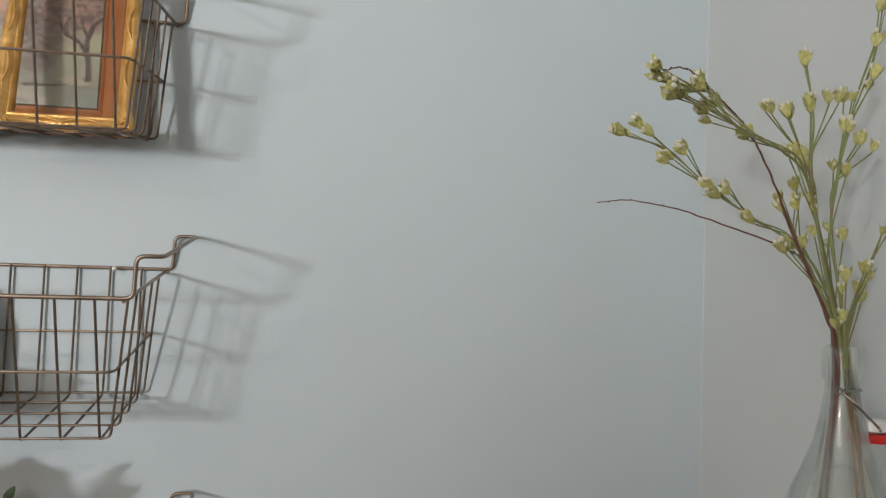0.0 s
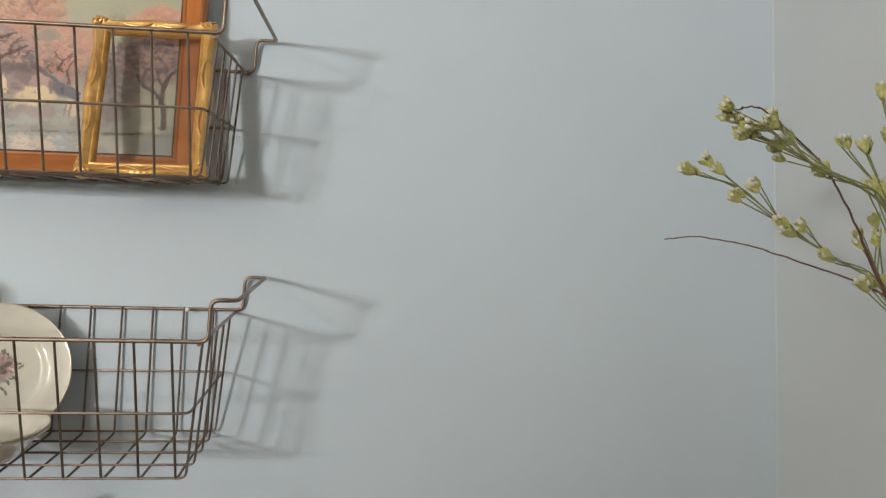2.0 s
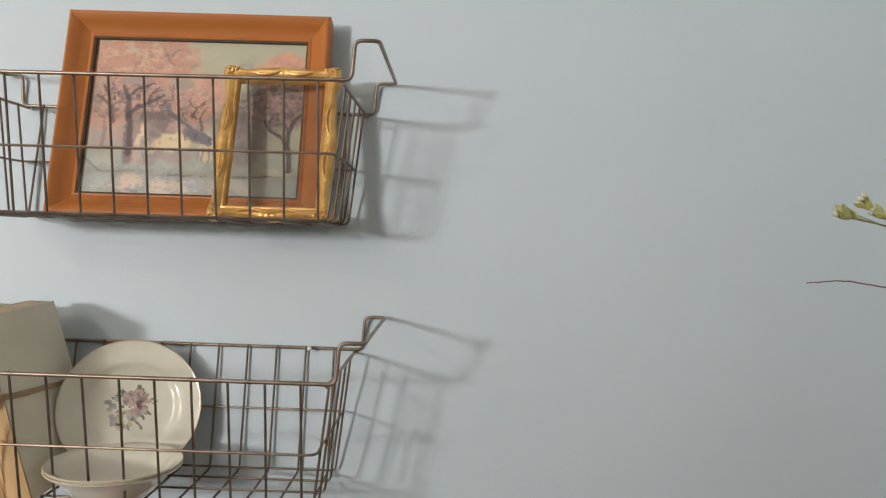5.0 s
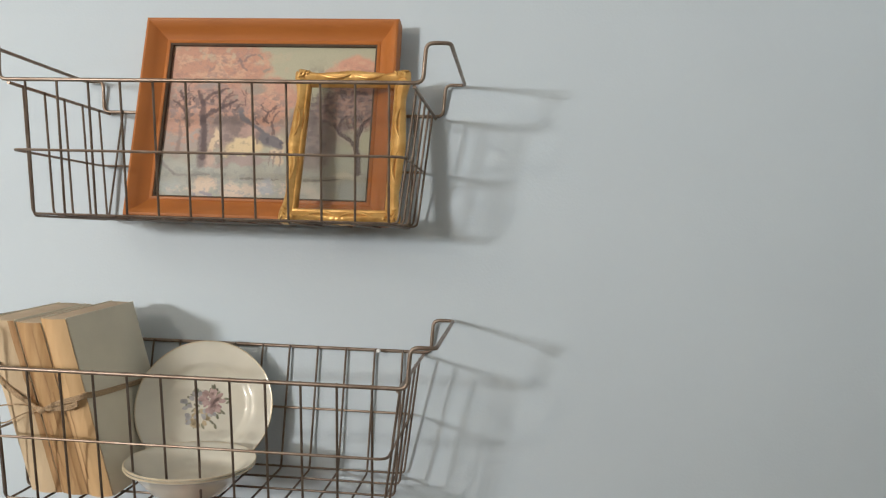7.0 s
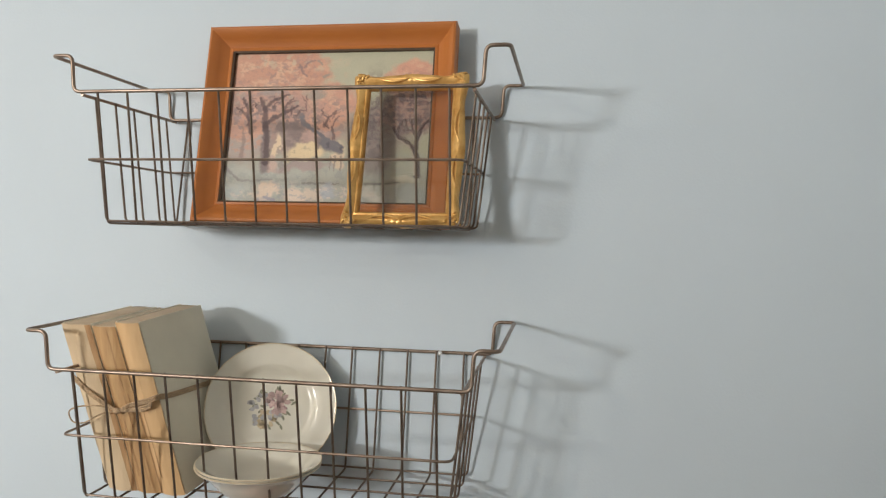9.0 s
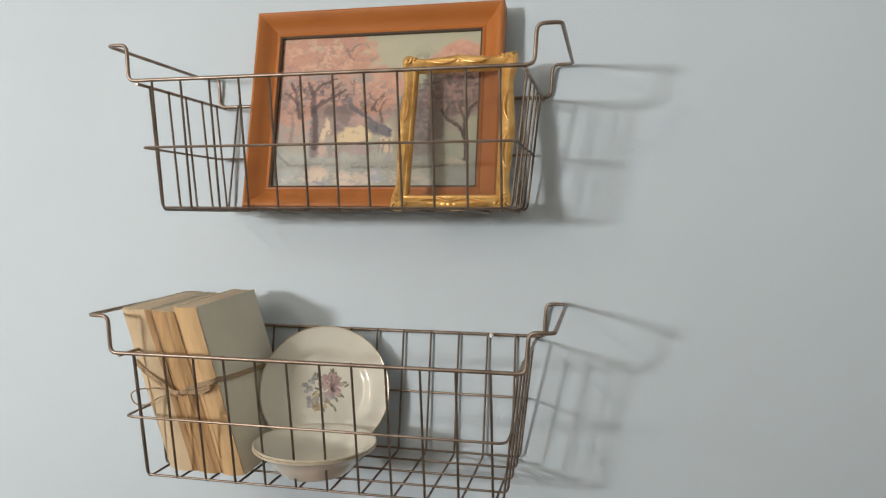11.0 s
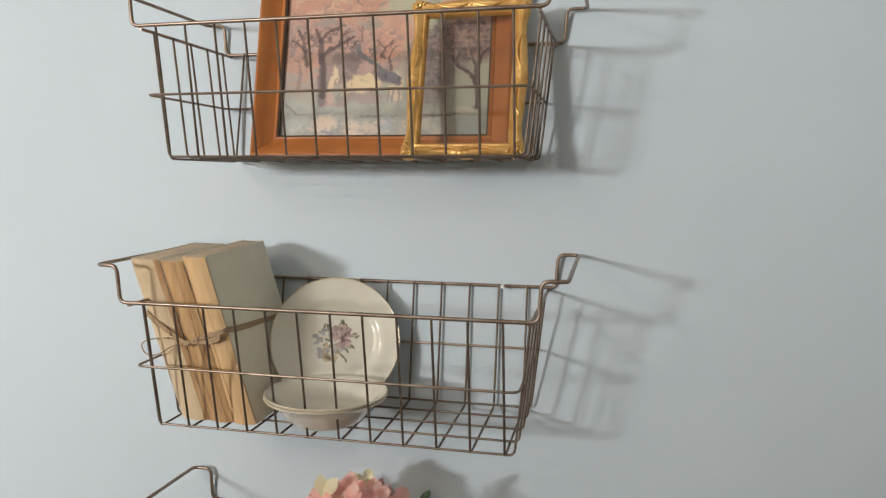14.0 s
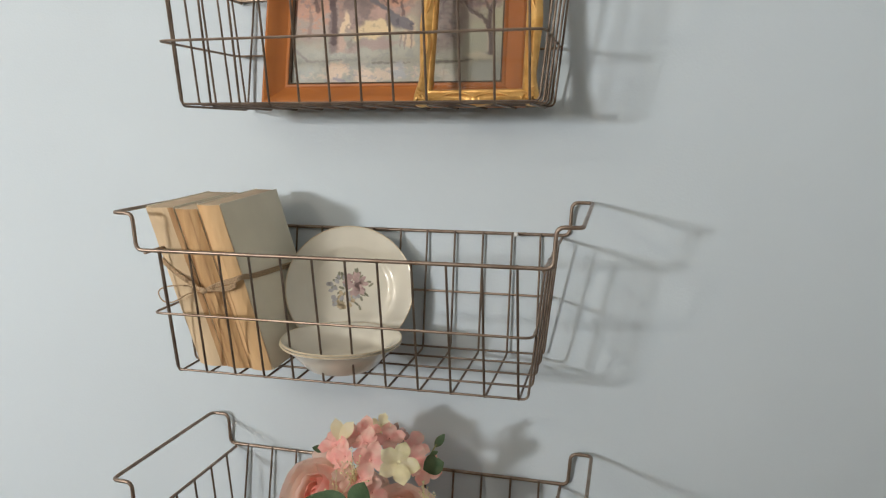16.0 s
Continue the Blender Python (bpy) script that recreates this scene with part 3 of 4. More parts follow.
def ornate_side(k, w, h):
    """A side with a wavy outer edge, shell corners and two raised arcs."""
    half, other = (w / 2, h / 2) if k % 2 == 0 else (h / 2, w / 2)
    turn = pose(0, 0, 0, 0, 90 * k, 0)
    prof = [(0, -0.010), (-0.001, -0.001), (0.002, 0.004), (0.006, 0.0055), (0.0105, 0.0035), (0.0135, 0.0005), (0.0155, 0.0012), (0.0175, -0.0005), (0.0185, -0.004), (0.0185, -0.010)]
    bm, n, m = bmesh.new(), 56, len(prof)
    rings = []
    for s in range(n + 1):
        u = -1 + 2 * s / n
        a = abs(u)
        corner = math.exp(-((a - 0.93) / 0.13) ** 2)
        middle = math.exp(-(u / 0.22) ** 2)
        dip = math.exp(-((a - 0.62) / 0.16) ** 2)
        swell = 0.0026 * corner + 0.0022 * middle - 0.0022 * dip
        ridge = 0.0016 * corner * math.cos(a * 90) + 0.0008 * middle * math.cos(u * 60)
        ring = []
        for j, (i, f) in enumerate(prof):
            e = max(0.0, 1 - i / 0.011)
            x = u * (half - i)
            ring.append(bm.verts.new(turn @ Vector((x, -(f + (0 if j in (0, m - 1) else (ridge + 0.0024 * corner) * min(1, e + 0.25))), -other + i - swell * e))))
        rings.append(ring)
    for p, q in zip(rings, rings[1:]):
        for j in range(m):
            bm.faces.new((p[j], p[(j + 1) % m], q[(j + 1) % m], q[j]))
    bm.faces.new(rings[0])
    bm.faces.new(rings[-1][::-1])
    bmesh.ops.recalc_face_normals(bm, faces=bm.faces)
    side = part("frame_side", bm, GOLD, gilt)
    for c in (-0.3, 0.3):
        cx = c * half
        arc = [turn @ Vector((cx + 0.024 * t, -0.0062 + 0.001 * t * t, -other + 0.0115 - 0.0068 * t * t)) for t in (-1, -0.7, -0.35, 0, 0.35, 0.7, 1)]
        part("scroll", tube(bmesh.new(), spline(arc, 4), 0.0013, 8, taper=lambda t: 0.35 + math.sin(math.pi * t)), GOLD, side)
    for e in (-1, 1):
        for g in range(3):
            x = e * (half - 0.006 - 0.006 * g)
            leafy = [turn @ Vector((x + e * 0.004 * t, -0.0078 + 0.002 * t * t, -other + 0.002 + 0.011 * t - 0.003 * g * t)) for t in (0, 0.4, 0.8, 1.1)]
            part("leaf_scroll", tube(bmesh.new(), spline(leafy, 3), 0.0016, 7, taper=lambda t: 0.3 + 0.9 * math.sin(math.pi * (0.15 + 0.8 * t))), GOLD, side)


for k in range(4):
    ornate_side(k, 0.1545, 0.2175)
part("glass_pane", box(bmesh.new(), -0.061, 0.061, 0.006, 0.008, -0.093, 0.093), GLASS, gilt, smooth=False)

# ---- books, plate and bowls in the middle basket ----
BOOKS = MIDDLE @ pose(-0.004, -0.197, FLOOR_Z + 0.001, 2, 0, -2)


def sheared(bm, k):
    for v in bm.verts:
        v.co.x -= k * v.co.z
    return bm


def book(x, thick, deep, high, k, spine, seed, strips=()):
    b = empty("old_book", BOOKS @ pose(x, 0, 0), "coverless old book with tan glued spine, leaning in a bundle", "book", "tied book bundle")
    part("page_block", sheared(box(bmesh.new(), 0.001, thick - 0.001, 0.004, deep, 0, high, 0.0012), k), PAGES, b)
    for s in (0, thick - 0.0012):
        part("endpaper", sheared(box(bmesh.new(), s, s + 0.0012, 0.0055, deep + 0.001, -0.0008, high + 0.001, 0.0004), k), ENDPAPER, b)
    def surface(u, z, lift=0.0):
        return (thick * u, 0.003 - 0.0055 * math.sin(math.pi * u) + 0.0010 * noise.noise((u * 9, z * 14, seed * 7.3)) + 0.0004 * noise.noise((u * 27, z * 60, seed)) - lift, z)

    def sheet(u0, u1, z0, z1, nu, nz, lift, ragged=0.0):
        bm = bmesh.new()
        rows = []
        for a in range(nz + 1):
            z = z0 + (z1 - z0) * a / nz
            e = ragged * noise.noise((z * 90, seed, 3))
            rows.append([bm.verts.new(surface(u0 + e + (u1 - u0) * j / nu, z, lift)) for j in range(nu + 1)])
        for p, q in zip(rows, rows[1:]):
            for j in range(nu):
                bm.faces.new((p[j], p[j + 1], q[j + 1], q[j]))
        return sheared(bm, k)

    part("spine", sheet(0, 1, 0, high, 12, 24, 0), spine, b)
    for u0, u1, z0, z1 in strips:
        part("glue_strip", sheet(u0, u1, z0 * high, z1 * high, 4, 24, 0.0004, 0.012), SPINEDARK, b)
    return b


SPINEDARK = material("brown_glue_residue", (0.42, 0.235, 0.105), 0.7, vary=0.2, scale=60.0, tint=(0.52, 0.315, 0.15), stretch=(1, 1, 0.2), bump=0.3, fine=300.0)
book(-0.2037, 0.0408, 0.146, 0.206, 0.302, SPINEPALE, 1, ((0.84, 0.985, 0.0, 1.0),))
book(-0.1628, 0.0319, 0.150, 0.205, 0.292, SPINE, 2, ((0.03, 0.15, 0.0, 1.0), (0.66, 0.71, 0.05, 1.0), (0.80, 0.84, 0.0, 0.6), (0.30, 0.42, 0.1, 0.45)))
book(-0.1308, 0.0320, 0.150, 0.211, 0.282, SPINETAN, 3, ((0.01, 0.09, 0.0, 0.95), (0.28, 0.33, 0.1, 0.5)))

twine = empty("twine_tie", BOOKS @ pose(-0.2037, 0, 0), "jute twine tied in a bow round the books", "twine")


def on_front(a, z, out=0.0035):
    return (a - (0.31 - 0.02 * a / 0.107) * z, -0.0035 - out, z)


knot = on_front(0.052, 0.103, 0.005)
for name, pts in (("strand", [on_front(-0.003, 0.140, -0.004), on_front(0.02, 0.122, 0.002), on_front(0.038, 0.110), knot]),
                  ("strand", [knot, on_front(0.075, 0.112), on_front(0.098, 0.118, 0.002), on_front(0.1075, 0.121, -0.006), (0.1078 - 0.282 * 0.117, 0.03, 0.117), (0.1078 - 0.282 * 0.108, 0.146, 0.108)]),
                  ("strand", [knot, on_front(0.07, 0.105), on_front(0.088, 0.108, 0.004), on_front(0.1, 0.113, 0.003)]),
                  ("bow_loop", [knot, on_front(0.03, 0.108, 0.006), on_front(0.004, 0.106, 0.008), on_front(-0.014, 0.098, 0.006), on_front(-0.013, 0.086, 0.006), on_front(0.004, 0.086, 0.008), on_front(0.03, 0.098, 0.007), knot])):
    if name != "strand":
        part(name, tube(bmesh.new(), spline(pts, 8), 0.0009, 7), TWINE, twine)
        continue
    # three plies side by side, drawn together at the knot
    for ply in (-1, 0, 1):
        apart = [Vector(p) + Vector((0, 0, ply * 0.0023 * min(1.0, (Vector(p) - Vector(knot)).length / 0.03))) for p in pts]
        part("strand", tube(bmesh.new(), spline(apart, 8), 0.0014, 7), TWINE, twine)
bm = bmesh.new()
bmesh.ops.create_icosphere(bm, subdivisions=2, radius=0.0042)
for v in bm.verts:
    v.co = Vector((v.co.x * 1.3, v.co.y * 0.8, v.co.z)) * (1 + 0.25 * noise.noise(v.co * 700)) + Vector(knot)
part("knot", bm, TWINE, twine)

MOTIF = {"leaf": tone("motif_leaf", (0.34, 0.335, 0.245), 0.2), "pink": tone("motif_pink", (0.58, 0.42, 0.39), 0.2), "rose": tone("motif_rose", (0.48, 0.32, 0.32), 0.2), "ochre": tone("motif_ochre", (0.59, 0.48, 0.32), 0.2), "blue": tone("motif_blue_grey", (0.48, 0.465, 0.46), 0.2)}


def spray_motif(parent, radius, z, seed, place=Matrix()):
    """A printed spray of small flowers and leaves, on the face of a dish."""
    random.seed(seed)
    marks = {k: bmesh.new() for k in MOTIF}

    def put(key, x, y, w, h, a, lift):
        tmp = bmesh.new()
        dab(tmp, x, y, w, h, 0, a)
        for f in tmp.faces:
            marks[key].faces.new([marks[key].verts.new((v.co.x, v.co.z, z + lift)) for v in f.verts])
        tmp.free()

    for _ in range(46):
        t = random.uniform(0, 6.283)
        r = radius * random.uniform(0.35, 1.0)
        put("leaf", r * math.cos(t), r * math.sin(t), radius * 0.15, radius * 0.065, t + random.uniform(-0.7, 0.7), 0.0001)
    for key, n, w, spread in (("blue", 20, 0.15, 0.75), ("ochre", 18, 0.15, 0.5), ("pink", 22, 0.18, 0.45), ("rose", 20, 0.085, 0.4)):
        ox, oy = {"ochre": (-0.15, -0.5), "pink": (0.25, 0.25), "rose": (0.3, 0.2), "blue": (-0.3, -0.05)}[key]
        for _ in range(n):
            t, r = random.uniform(0, 6.283), radius * spread * math.sqrt(random.random())
            put(key, radius * ox + r * math.cos(t), radius * oy + r * math.sin(t), radius * w, radius * w * 0.7, t, 0.00018 + 0.00004 * n / 10)
    for k, bm in marks.items():
        for f in bm.faces:
            if f.normal.z < 0:
                f.normal_flip()
        mark = tagged(part("floral_print", bm, MOTIF[k], parent, smooth=False), kind="stuff")
        mark.matrix_basis = place


plate = empty("plate", pose(-0.4740, -0.053, 1.4340, 77, 0, 19), "cream china plate with printed floral spray and gilt edge", "plate")


def scallop(a, r):
    return 0.0018 * (r / 0.088) ** 4 * (abs(math.sin(4 * a)) - 0.6)


dish = part("dish", lathe(bmesh.new(), [(0, 0), (0.050, 0), (0.0545, 0.0012), (0.058, 0.0045), (0.0615, 0.0068), (0.070, 0.0085), (0.085, 0.0118), (0.0868, 0.0128), (0.0878, 0.0122), (0.0872, 0.0108), (0.062, 0.0035), (0.055, -0.003), (0.050, -0.0035), (0.049, -0.002), (0, -0.002)], 128, scallop), CERAMIC, plate)
part("gilt_edge", lathe(bmesh.new(), [(0.0862, 0.0127), (0.0872, 0.0132), (0.0881, 0.0124), (0.0876, 0.0114)], 128, scallop), GILT, plate)
spray_motif(plate, 0.030, 0.0004, 21)


def bowl(m, seed):
    b = empty("bowl", m, "shallow cream china bowl with gilt edge, stacked", "bowl", "stacked bowls")
    wave = lambda a, r: 0.004 * (r / 0.08) ** 5 * (abs(math.sin(4 * a)) - 0.6)
    prof = [(0, 0.004), (0.036, 0.004), (0.045, 0.008), (0.058, 0.024), (0.068, 0.036), (0.0775, 0.0395), (0.0785, 0.0388), (0.078, 0.037), (0.070, 0.033), (0.060, 0.021), (0.047, 0.005), (0.040, 0.0), (0.036, 0.0015), (0, 0.0015)]
    part("dish", lathe(bmesh.new(), prof, 128, wave), CERAMIC, b)
    part("gilt_edge", lathe(bmesh.new(), [(0.0770, 0.0398), (0.0779, 0.0402), (0.0788, 0.0391), (0.0783, 0.0378)], 128, wave), GILT, b)
    spray_motif(b, 0.020, 0.0044, seed)
    spray_motif(b, 0.011, 0.0, seed + 5, pose(0.004, -0.0625, 0.0305, -49) @ Matrix.Diagonal((1.7, 0.7, 1, 1)))
    return b


bowl(MIDDLE @ pose(-0.0185, -0.165, FLOOR_Z + 0.0035, -2, 0, 0) @ Matrix.Diagonal((0.98, 0.98, 0.87, 1)), 31)
bowl(MIDDLE @ pose(-0.0175, -0.166, FLOOR_Z + 0.0085, -1, 0.5, 10) @ Matrix.Diagonal((0.98, 0.98, 0.87, 1)), 32)

# ---- cabinet, bottle and stems in the corner ----
CABINET = material("painted_cabinet", (0.16, 0.11, 0.075), 0.5, vary=0.06, scale=10.0)
cabinet = empty("cabinet", pose(0.475, -0.42, 0), "plain narrow dark wooden cabinet in the corner", "cabinet")
part("body", box(bmesh.new(), -0.105, 0.12, -0.13, 0.19, 0.0, 1.161, 0.004), CABINET, cabinet)
part("top", box(bmesh.new(), -0.115, 0.125, -0.14, 0.2, 1.161, 1.181, 0.004), CABINET, cabinet)

BX, BY, BZ = 0.490, -0.44, 1.181
bottle = empty("swing_top_bottle", pose(BX, BY, BZ), "clear glass swing-top bottle used as a vase", "bottle")
prof = [(0, 0.006), (0.034, 0.005), (0.044, 0.0), (0.0495, 0.006), (0.0505, 0.015), (0.0505, 0.105), (0.0500, 0.120), (0.0488, 0.137), (0.0424, 0.158), (0.0326, 0.181), (0.0232, 0.205), (0.0176, 0.232), (0.0147, 0.250), (0.0145, 0.258), (0.0166, 0.262), (0.0172, 0.270), (0.0172, 0.284), (0.0163, 0.290), (0.0148, 0.292)]
inner = [(max(r - 0.0032, 0), z) for r, z in prof[:4:-1]] + [(0.042, 0.012), (0, 0.012)]
part("glass_body", lathe(bmesh.new(), prof + inner, 64), BOTTLEGLASS, bottle)
way = Vector((-0.60, -0.79, 0.0))
side = Vector((0.79, -0.60, 0.0))
mid = Vector((0.004, 0.0, 0.170)) + way * 0.0365
ring = [mid + side * (0.0152 * math.cos(t)) - side * 0.003 + Vector((0, 0, 1)) * (0.016 * math.sin(t)) - way * (0.0135 * math.sin(t)) - way * (0.004 * math.cos(t) ** 2) for t in (2 * math.pi * k / 32 for k in range(32))]
part("embossed_ring", tube(bmesh.new(), ring, 0.0014, 8, True), BOTTLEGLASS, bottle)
STEEL = material("bright_steel_wire", (0.42, 0.41, 0.40), 0.25, metal=1.0, vary=0.1)
bail = part("bail", tube(bmesh.new(), [way * (0.0158 * math.cos(t)) + side * (0.0158 * math.sin(t)) + Vector((0, 0, 0.2525)) for t in (2.0 * k / 20 for k in range(21))], 0.0012, 8), STEEL, bottle, "steel wire swing bail")
part("coil", tube(bmesh.new(), [way * 0.018 + side * (-0.003 + 0.0028 * math.cos(t)) + Vector((0, 0, 0.2515 + 0.0028 * math.sin(t))) - way * (0.0006 * t / 6.3) for t in (12.6 * k / 40 for k in range(41))], 0.0010, 7), STEEL, bail)
part("neck_wire", tube(bmesh.new(), [way * 0.0195 + side * 0.0035 + Vector((0, 0, 0.2515)), way * 0.0192 + side * 0.0045 + Vector((0, 0, 0.262)), way * 0.0188 + side * 0.0035 + Vector((0, 0, 0.271))], 0.0013, 8), STEEL, bail)
part("bail_arm", tube(bmesh.new(), fillet([way * 0.0154 + Vector((0, 0, 0.2525)), way * 0.019 + Vector((0, 0, 0.250)), way * 0.022 + side * 0.010 + Vector((0, 0, 0.2425)), way * 0.019 + side * 0.0295 + Vector((0, 0, 0.2215)), way * 0.0205 + side * 0.0300 + Vector((0, 0, 0.2195))], 0.004), 0.0012, 8), STEEL, bail)
PORCELAIN = material("white_porcelain", (0.8, 0.8, 0.78), 0.2, vary=0.03)
RUBBER = material("red_rubber", (0.62, 0.02, 0.015), 0.45, vary=0.08)
stop = part("stopper", lathe(bmesh.new(), [(0, 0.0135), (0.012, 0.013), (0.0168, 0.0115), (0.018, 0.008), (0.018, 0.003), (0.012, 0.0), (0, 0)], 32), PORCELAIN, bail, "white porcelain stopper")
stop.matrix_basis = Matrix.Translation(side * 0.025 - way * 0.037 + Vector((0, 0, 0.2105)))
gasket = part("gasket", lathe(bmesh.new(), [(0.0, 0.0), (0.0175, 0.0), (0.0185, 0.002), (0.0185, 0.006), (0.0175, 0.008), (0, 0.008)], 32), RUBBER, bail, "red rubber gasket")
gasket.matrix_basis = Matrix.Translation(side * 0.025 - way * 0.037 + Vector((0, 0, 0.2025)))

STEM = material("green_stem", (0.23, 0.29, 0.11), 0.55, vary=0.2, scale=80.0, tint=(0.22, 0.17, 0.08), bump=0.2)
STEMBASE = material("brown_stem_wrap", (0.30, 0.17, 0.075), 0.6, vary=0.2, scale=90.0, bump=0.2)
TWIG = material("red_brown_twig", (0.19, 0.085, 0.07), 0.6, vary=0.25, scale=120.0, bump=0.3)
BUDGREEN = material("yellow_green_petal", (0.62, 0.60, 0.27), 0.6, vary=0.18, scale=200.0, tint=(0.44, 0.44, 0.14), bump=0.2, spread=0.15)
BUDWHITE = material("cream_bud", (0.76, 0.74, 0.60), 0.55, vary=0.1, scale=200.0)


def petal(bm, m, length, width, cup, mat=0, tip=0.0, nu=5, nv=4):
    """A cupped sheet that grows along +z from its base and bends towards -y."""
    rows = []
    for a in range(nu + 1):
        t = math.sin(math.pi / 2 * a / nu)
        w = width * (0.22 + 0.78 * math.sin(math.pi / 2 * t / 0.62) if t < 0.62 else math.sqrt(max(0.0, 1 - ((t - 0.62) / 0.385) ** 2)))
        row = []
        for c in range(nv + 1):
            s = -1 + 2 * c / nv
            row.append(bm.verts.new(m @ Vector((s * w, cup * (s * s * 0.35 * width - length * 0.5 * t * t * (1 - tip * t)) , length * t * (1 - 0.1 * s * s * t)))))
        rows.append(row)
    for p, q in zip(rows, rows[1:]):
        for c in range(nv):
            f = bm.faces.new((p[c], p[c + 1], q[c + 1], q[c]))
            f.material_index = mat
    return bm


def bud_mesh(seed):
    random.seed(seed)
    bm = bmesh.new()
    for k in range(6):
        petal(bm, pose(0, 0, 0, 0, 0, 60 * k + random.uniform(-15, 15)) @ pose(0, 0.0008, 0, -random.uniform(10, 20)), random.uniform(0.013, 0.019), random.uniform(0.0032, 0.0046), -0.25, 0, 0.0, 7, 4)
    # the petals grow from one point, and a thread carries each cream tip
    bmesh.ops.pointmerge(bm, verts=[v for v in bm.verts if v.co.length < 0.0025], merge_co=(0, 0, 0))
    heart = min(bm.verts, key=lambda v: v.co.length)
    for k in range(2):
        r = bmesh.ops.create_icosphere(bm, subdivisions=1, radius=random.uniform(0.0020, 0.0030))
        d = Vector((random.uniform(-0.005, 0.005), random.uniform(-0.005, 0.005), random.uniform(0.010, 0.017)))
        for v in r["verts"]:
            v.co = Vector((v.co.x, v.co.y, v.co.z * 1.5)) + d
            for f in v.link_faces:
                f.material_index = 1
        a, c = sorted(r["verts"], key=lambda v: v.co.length)[:2]
        bm.faces.new((heart, a, c))
    me = bpy.data.meshes.new("bud")
    bm.to_mesh(me)
    bm.free()
    me.materials.append(BUDGREEN)
    me.materials.append(BUDWHITE)
    me.polygons.foreach_set("use_smooth", [True] * len(me.polygons))
    return me


BUDS = [bud_mesh(s) for s in (51, 52, 53, 54)]
def blossom_spray(lean, stem, buds):
    """One spray: the lean of its foot in the bottle, its stem above the neck, then its buds."""
    foot = Vector((BX, BY, BZ + 0.014)) + side * (lean + random.uniform(-0.004, 0.004)) + way * random.uniform(-0.010, 0.010)
    throat = Vector((BX, BY, BZ + 0.272)) + side * (lean * 0.13 + random.uniform(-0.003, 0.003)) + way * random.uniform(-0.006, 0.006)
    line = spline([foot, (foot + throat) / 2, throat] + stem, 10)
    s = tagged(new("blossom_spray"), "green artificial spray with yellow-green buds and cream tips", "spray", "sprays in the bottle")
    s.empty_display_size = 0.05
    s.matrix_world = Matrix.Translation(foot)
    local = [p - foot for p in line]
    part("stem", tube(bmesh.new(), local[18:], 0.0016, 8, taper=lambda t: 1.1 - 0.8 * t ** 0.8), STEM, s)
    part("stem_base", tube(bmesh.new(), local[:19], 0.0024, 8, taper=lambda t: 1.1 - 0.3 * t), STEMBASE, s, "brown wrapped stem base")
    for q in buds:
        q = Vector(q) - foot
        # the stalk leaves the stem a little below the bud
        k = min(range(len(local)), key=lambda i: (local[i] - (q - Vector((0, 0, 0.012)))).length)
        k = max(0, k - 15)
        base = local[k]
        d = (local[min(k + 3, len(local) - 1)] - base).normalized()
        for extra in range(2 if k % 4 else 3):
            e = q + Vector((random.uniform(-0.011, 0.011), random.uniform(-0.011, 0.011), random.uniform(-0.010, 0.008))) * (1 if extra else 0)
            n = ((e - base).normalized() + d * 0.6).normalized()
            tip = e - n * 0.006
            stalk = part("stalk", tube(bmesh.new(), spline([base, base + d * ((tip - base).length * 0.45), tip], 5), 0.0007, 6), STEM, s)
            o = new("bud", random.choice(BUDS))
            o.parent = stalk
            g = random.uniform(0.65, 1.0)
            o.matrix_basis = Matrix.Translation(tip) @ n.to_track_quat("Z", "Y").to_matrix().to_4x4() @ pose(0, 0, 0, 0, 0, random.uniform(0, 360)) @ Matrix.Diagonal((g, g, g, 1))


random.seed(7)
blossom_spray(0.031, [(0.465, -0.433, 1.536), (0.446, -0.427, 1.567), (0.409, -0.42, 1.59), (0.372, -0.413, 1.615), (0.334, -0.407, 1.646), (0.295, -0.4, 1.665)],
              [(0.289, -0.402, 1.665), (0.303, -0.402, 1.673), (0.327, -0.414, 1.643), (0.338, -0.418, 1.648), (0.365, -0.421, 1.617), (0.37, -0.424, 1.608), (0.404, -0.427, 1.586), (0.439, -0.43, 1.564)])
blossom_spray(0.031, [(0.462, -0.453, 1.54), (0.435, -0.466, 1.615), (0.405, -0.479, 1.638), (0.364, -0.491, 1.648), (0.328, -0.504, 1.66), (0.297, -0.517, 1.673), (0.264, -0.53, 1.677)],
              [(0.258, -0.526, 1.68), (0.266, -0.526, 1.679), (0.291, -0.498, 1.676), (0.307, -0.49, 1.685), (0.319, -0.483, 1.697), (0.335, -0.476, 1.678), (0.333, -0.469, 1.665), (0.374, -0.462, 1.656)])
blossom_spray(0.031, [(0.469, -0.441, 1.557), (0.456, -0.442, 1.63), (0.455, -0.444, 1.688), (0.447, -0.445, 1.734)],
              [(0.446, -0.445, 1.737), (0.41, -0.445, 1.688), (0.431, -0.443, 1.685), (0.453, -0.443, 1.693), (0.473, -0.442, 1.704), (0.436, -0.442, 1.652), (0.446, -0.442, 1.647), (0.457, -0.441, 1.606)])
blossom_spray(0.031, [(0.477, -0.442, 1.573), (0.48, -0.444, 1.621), (0.49, -0.446, 1.675), (0.512, -0.448, 1.736), (0.526, -0.45, 1.791)],
              [(0.517, -0.45, 1.761), (0.509, -0.45, 1.718), (0.495, -0.446, 1.707), (0.486, -0.446, 1.677), (0.505, -0.445, 1.666), (0.489, -0.444, 1.635), (0.531, -0.443, 1.8)])
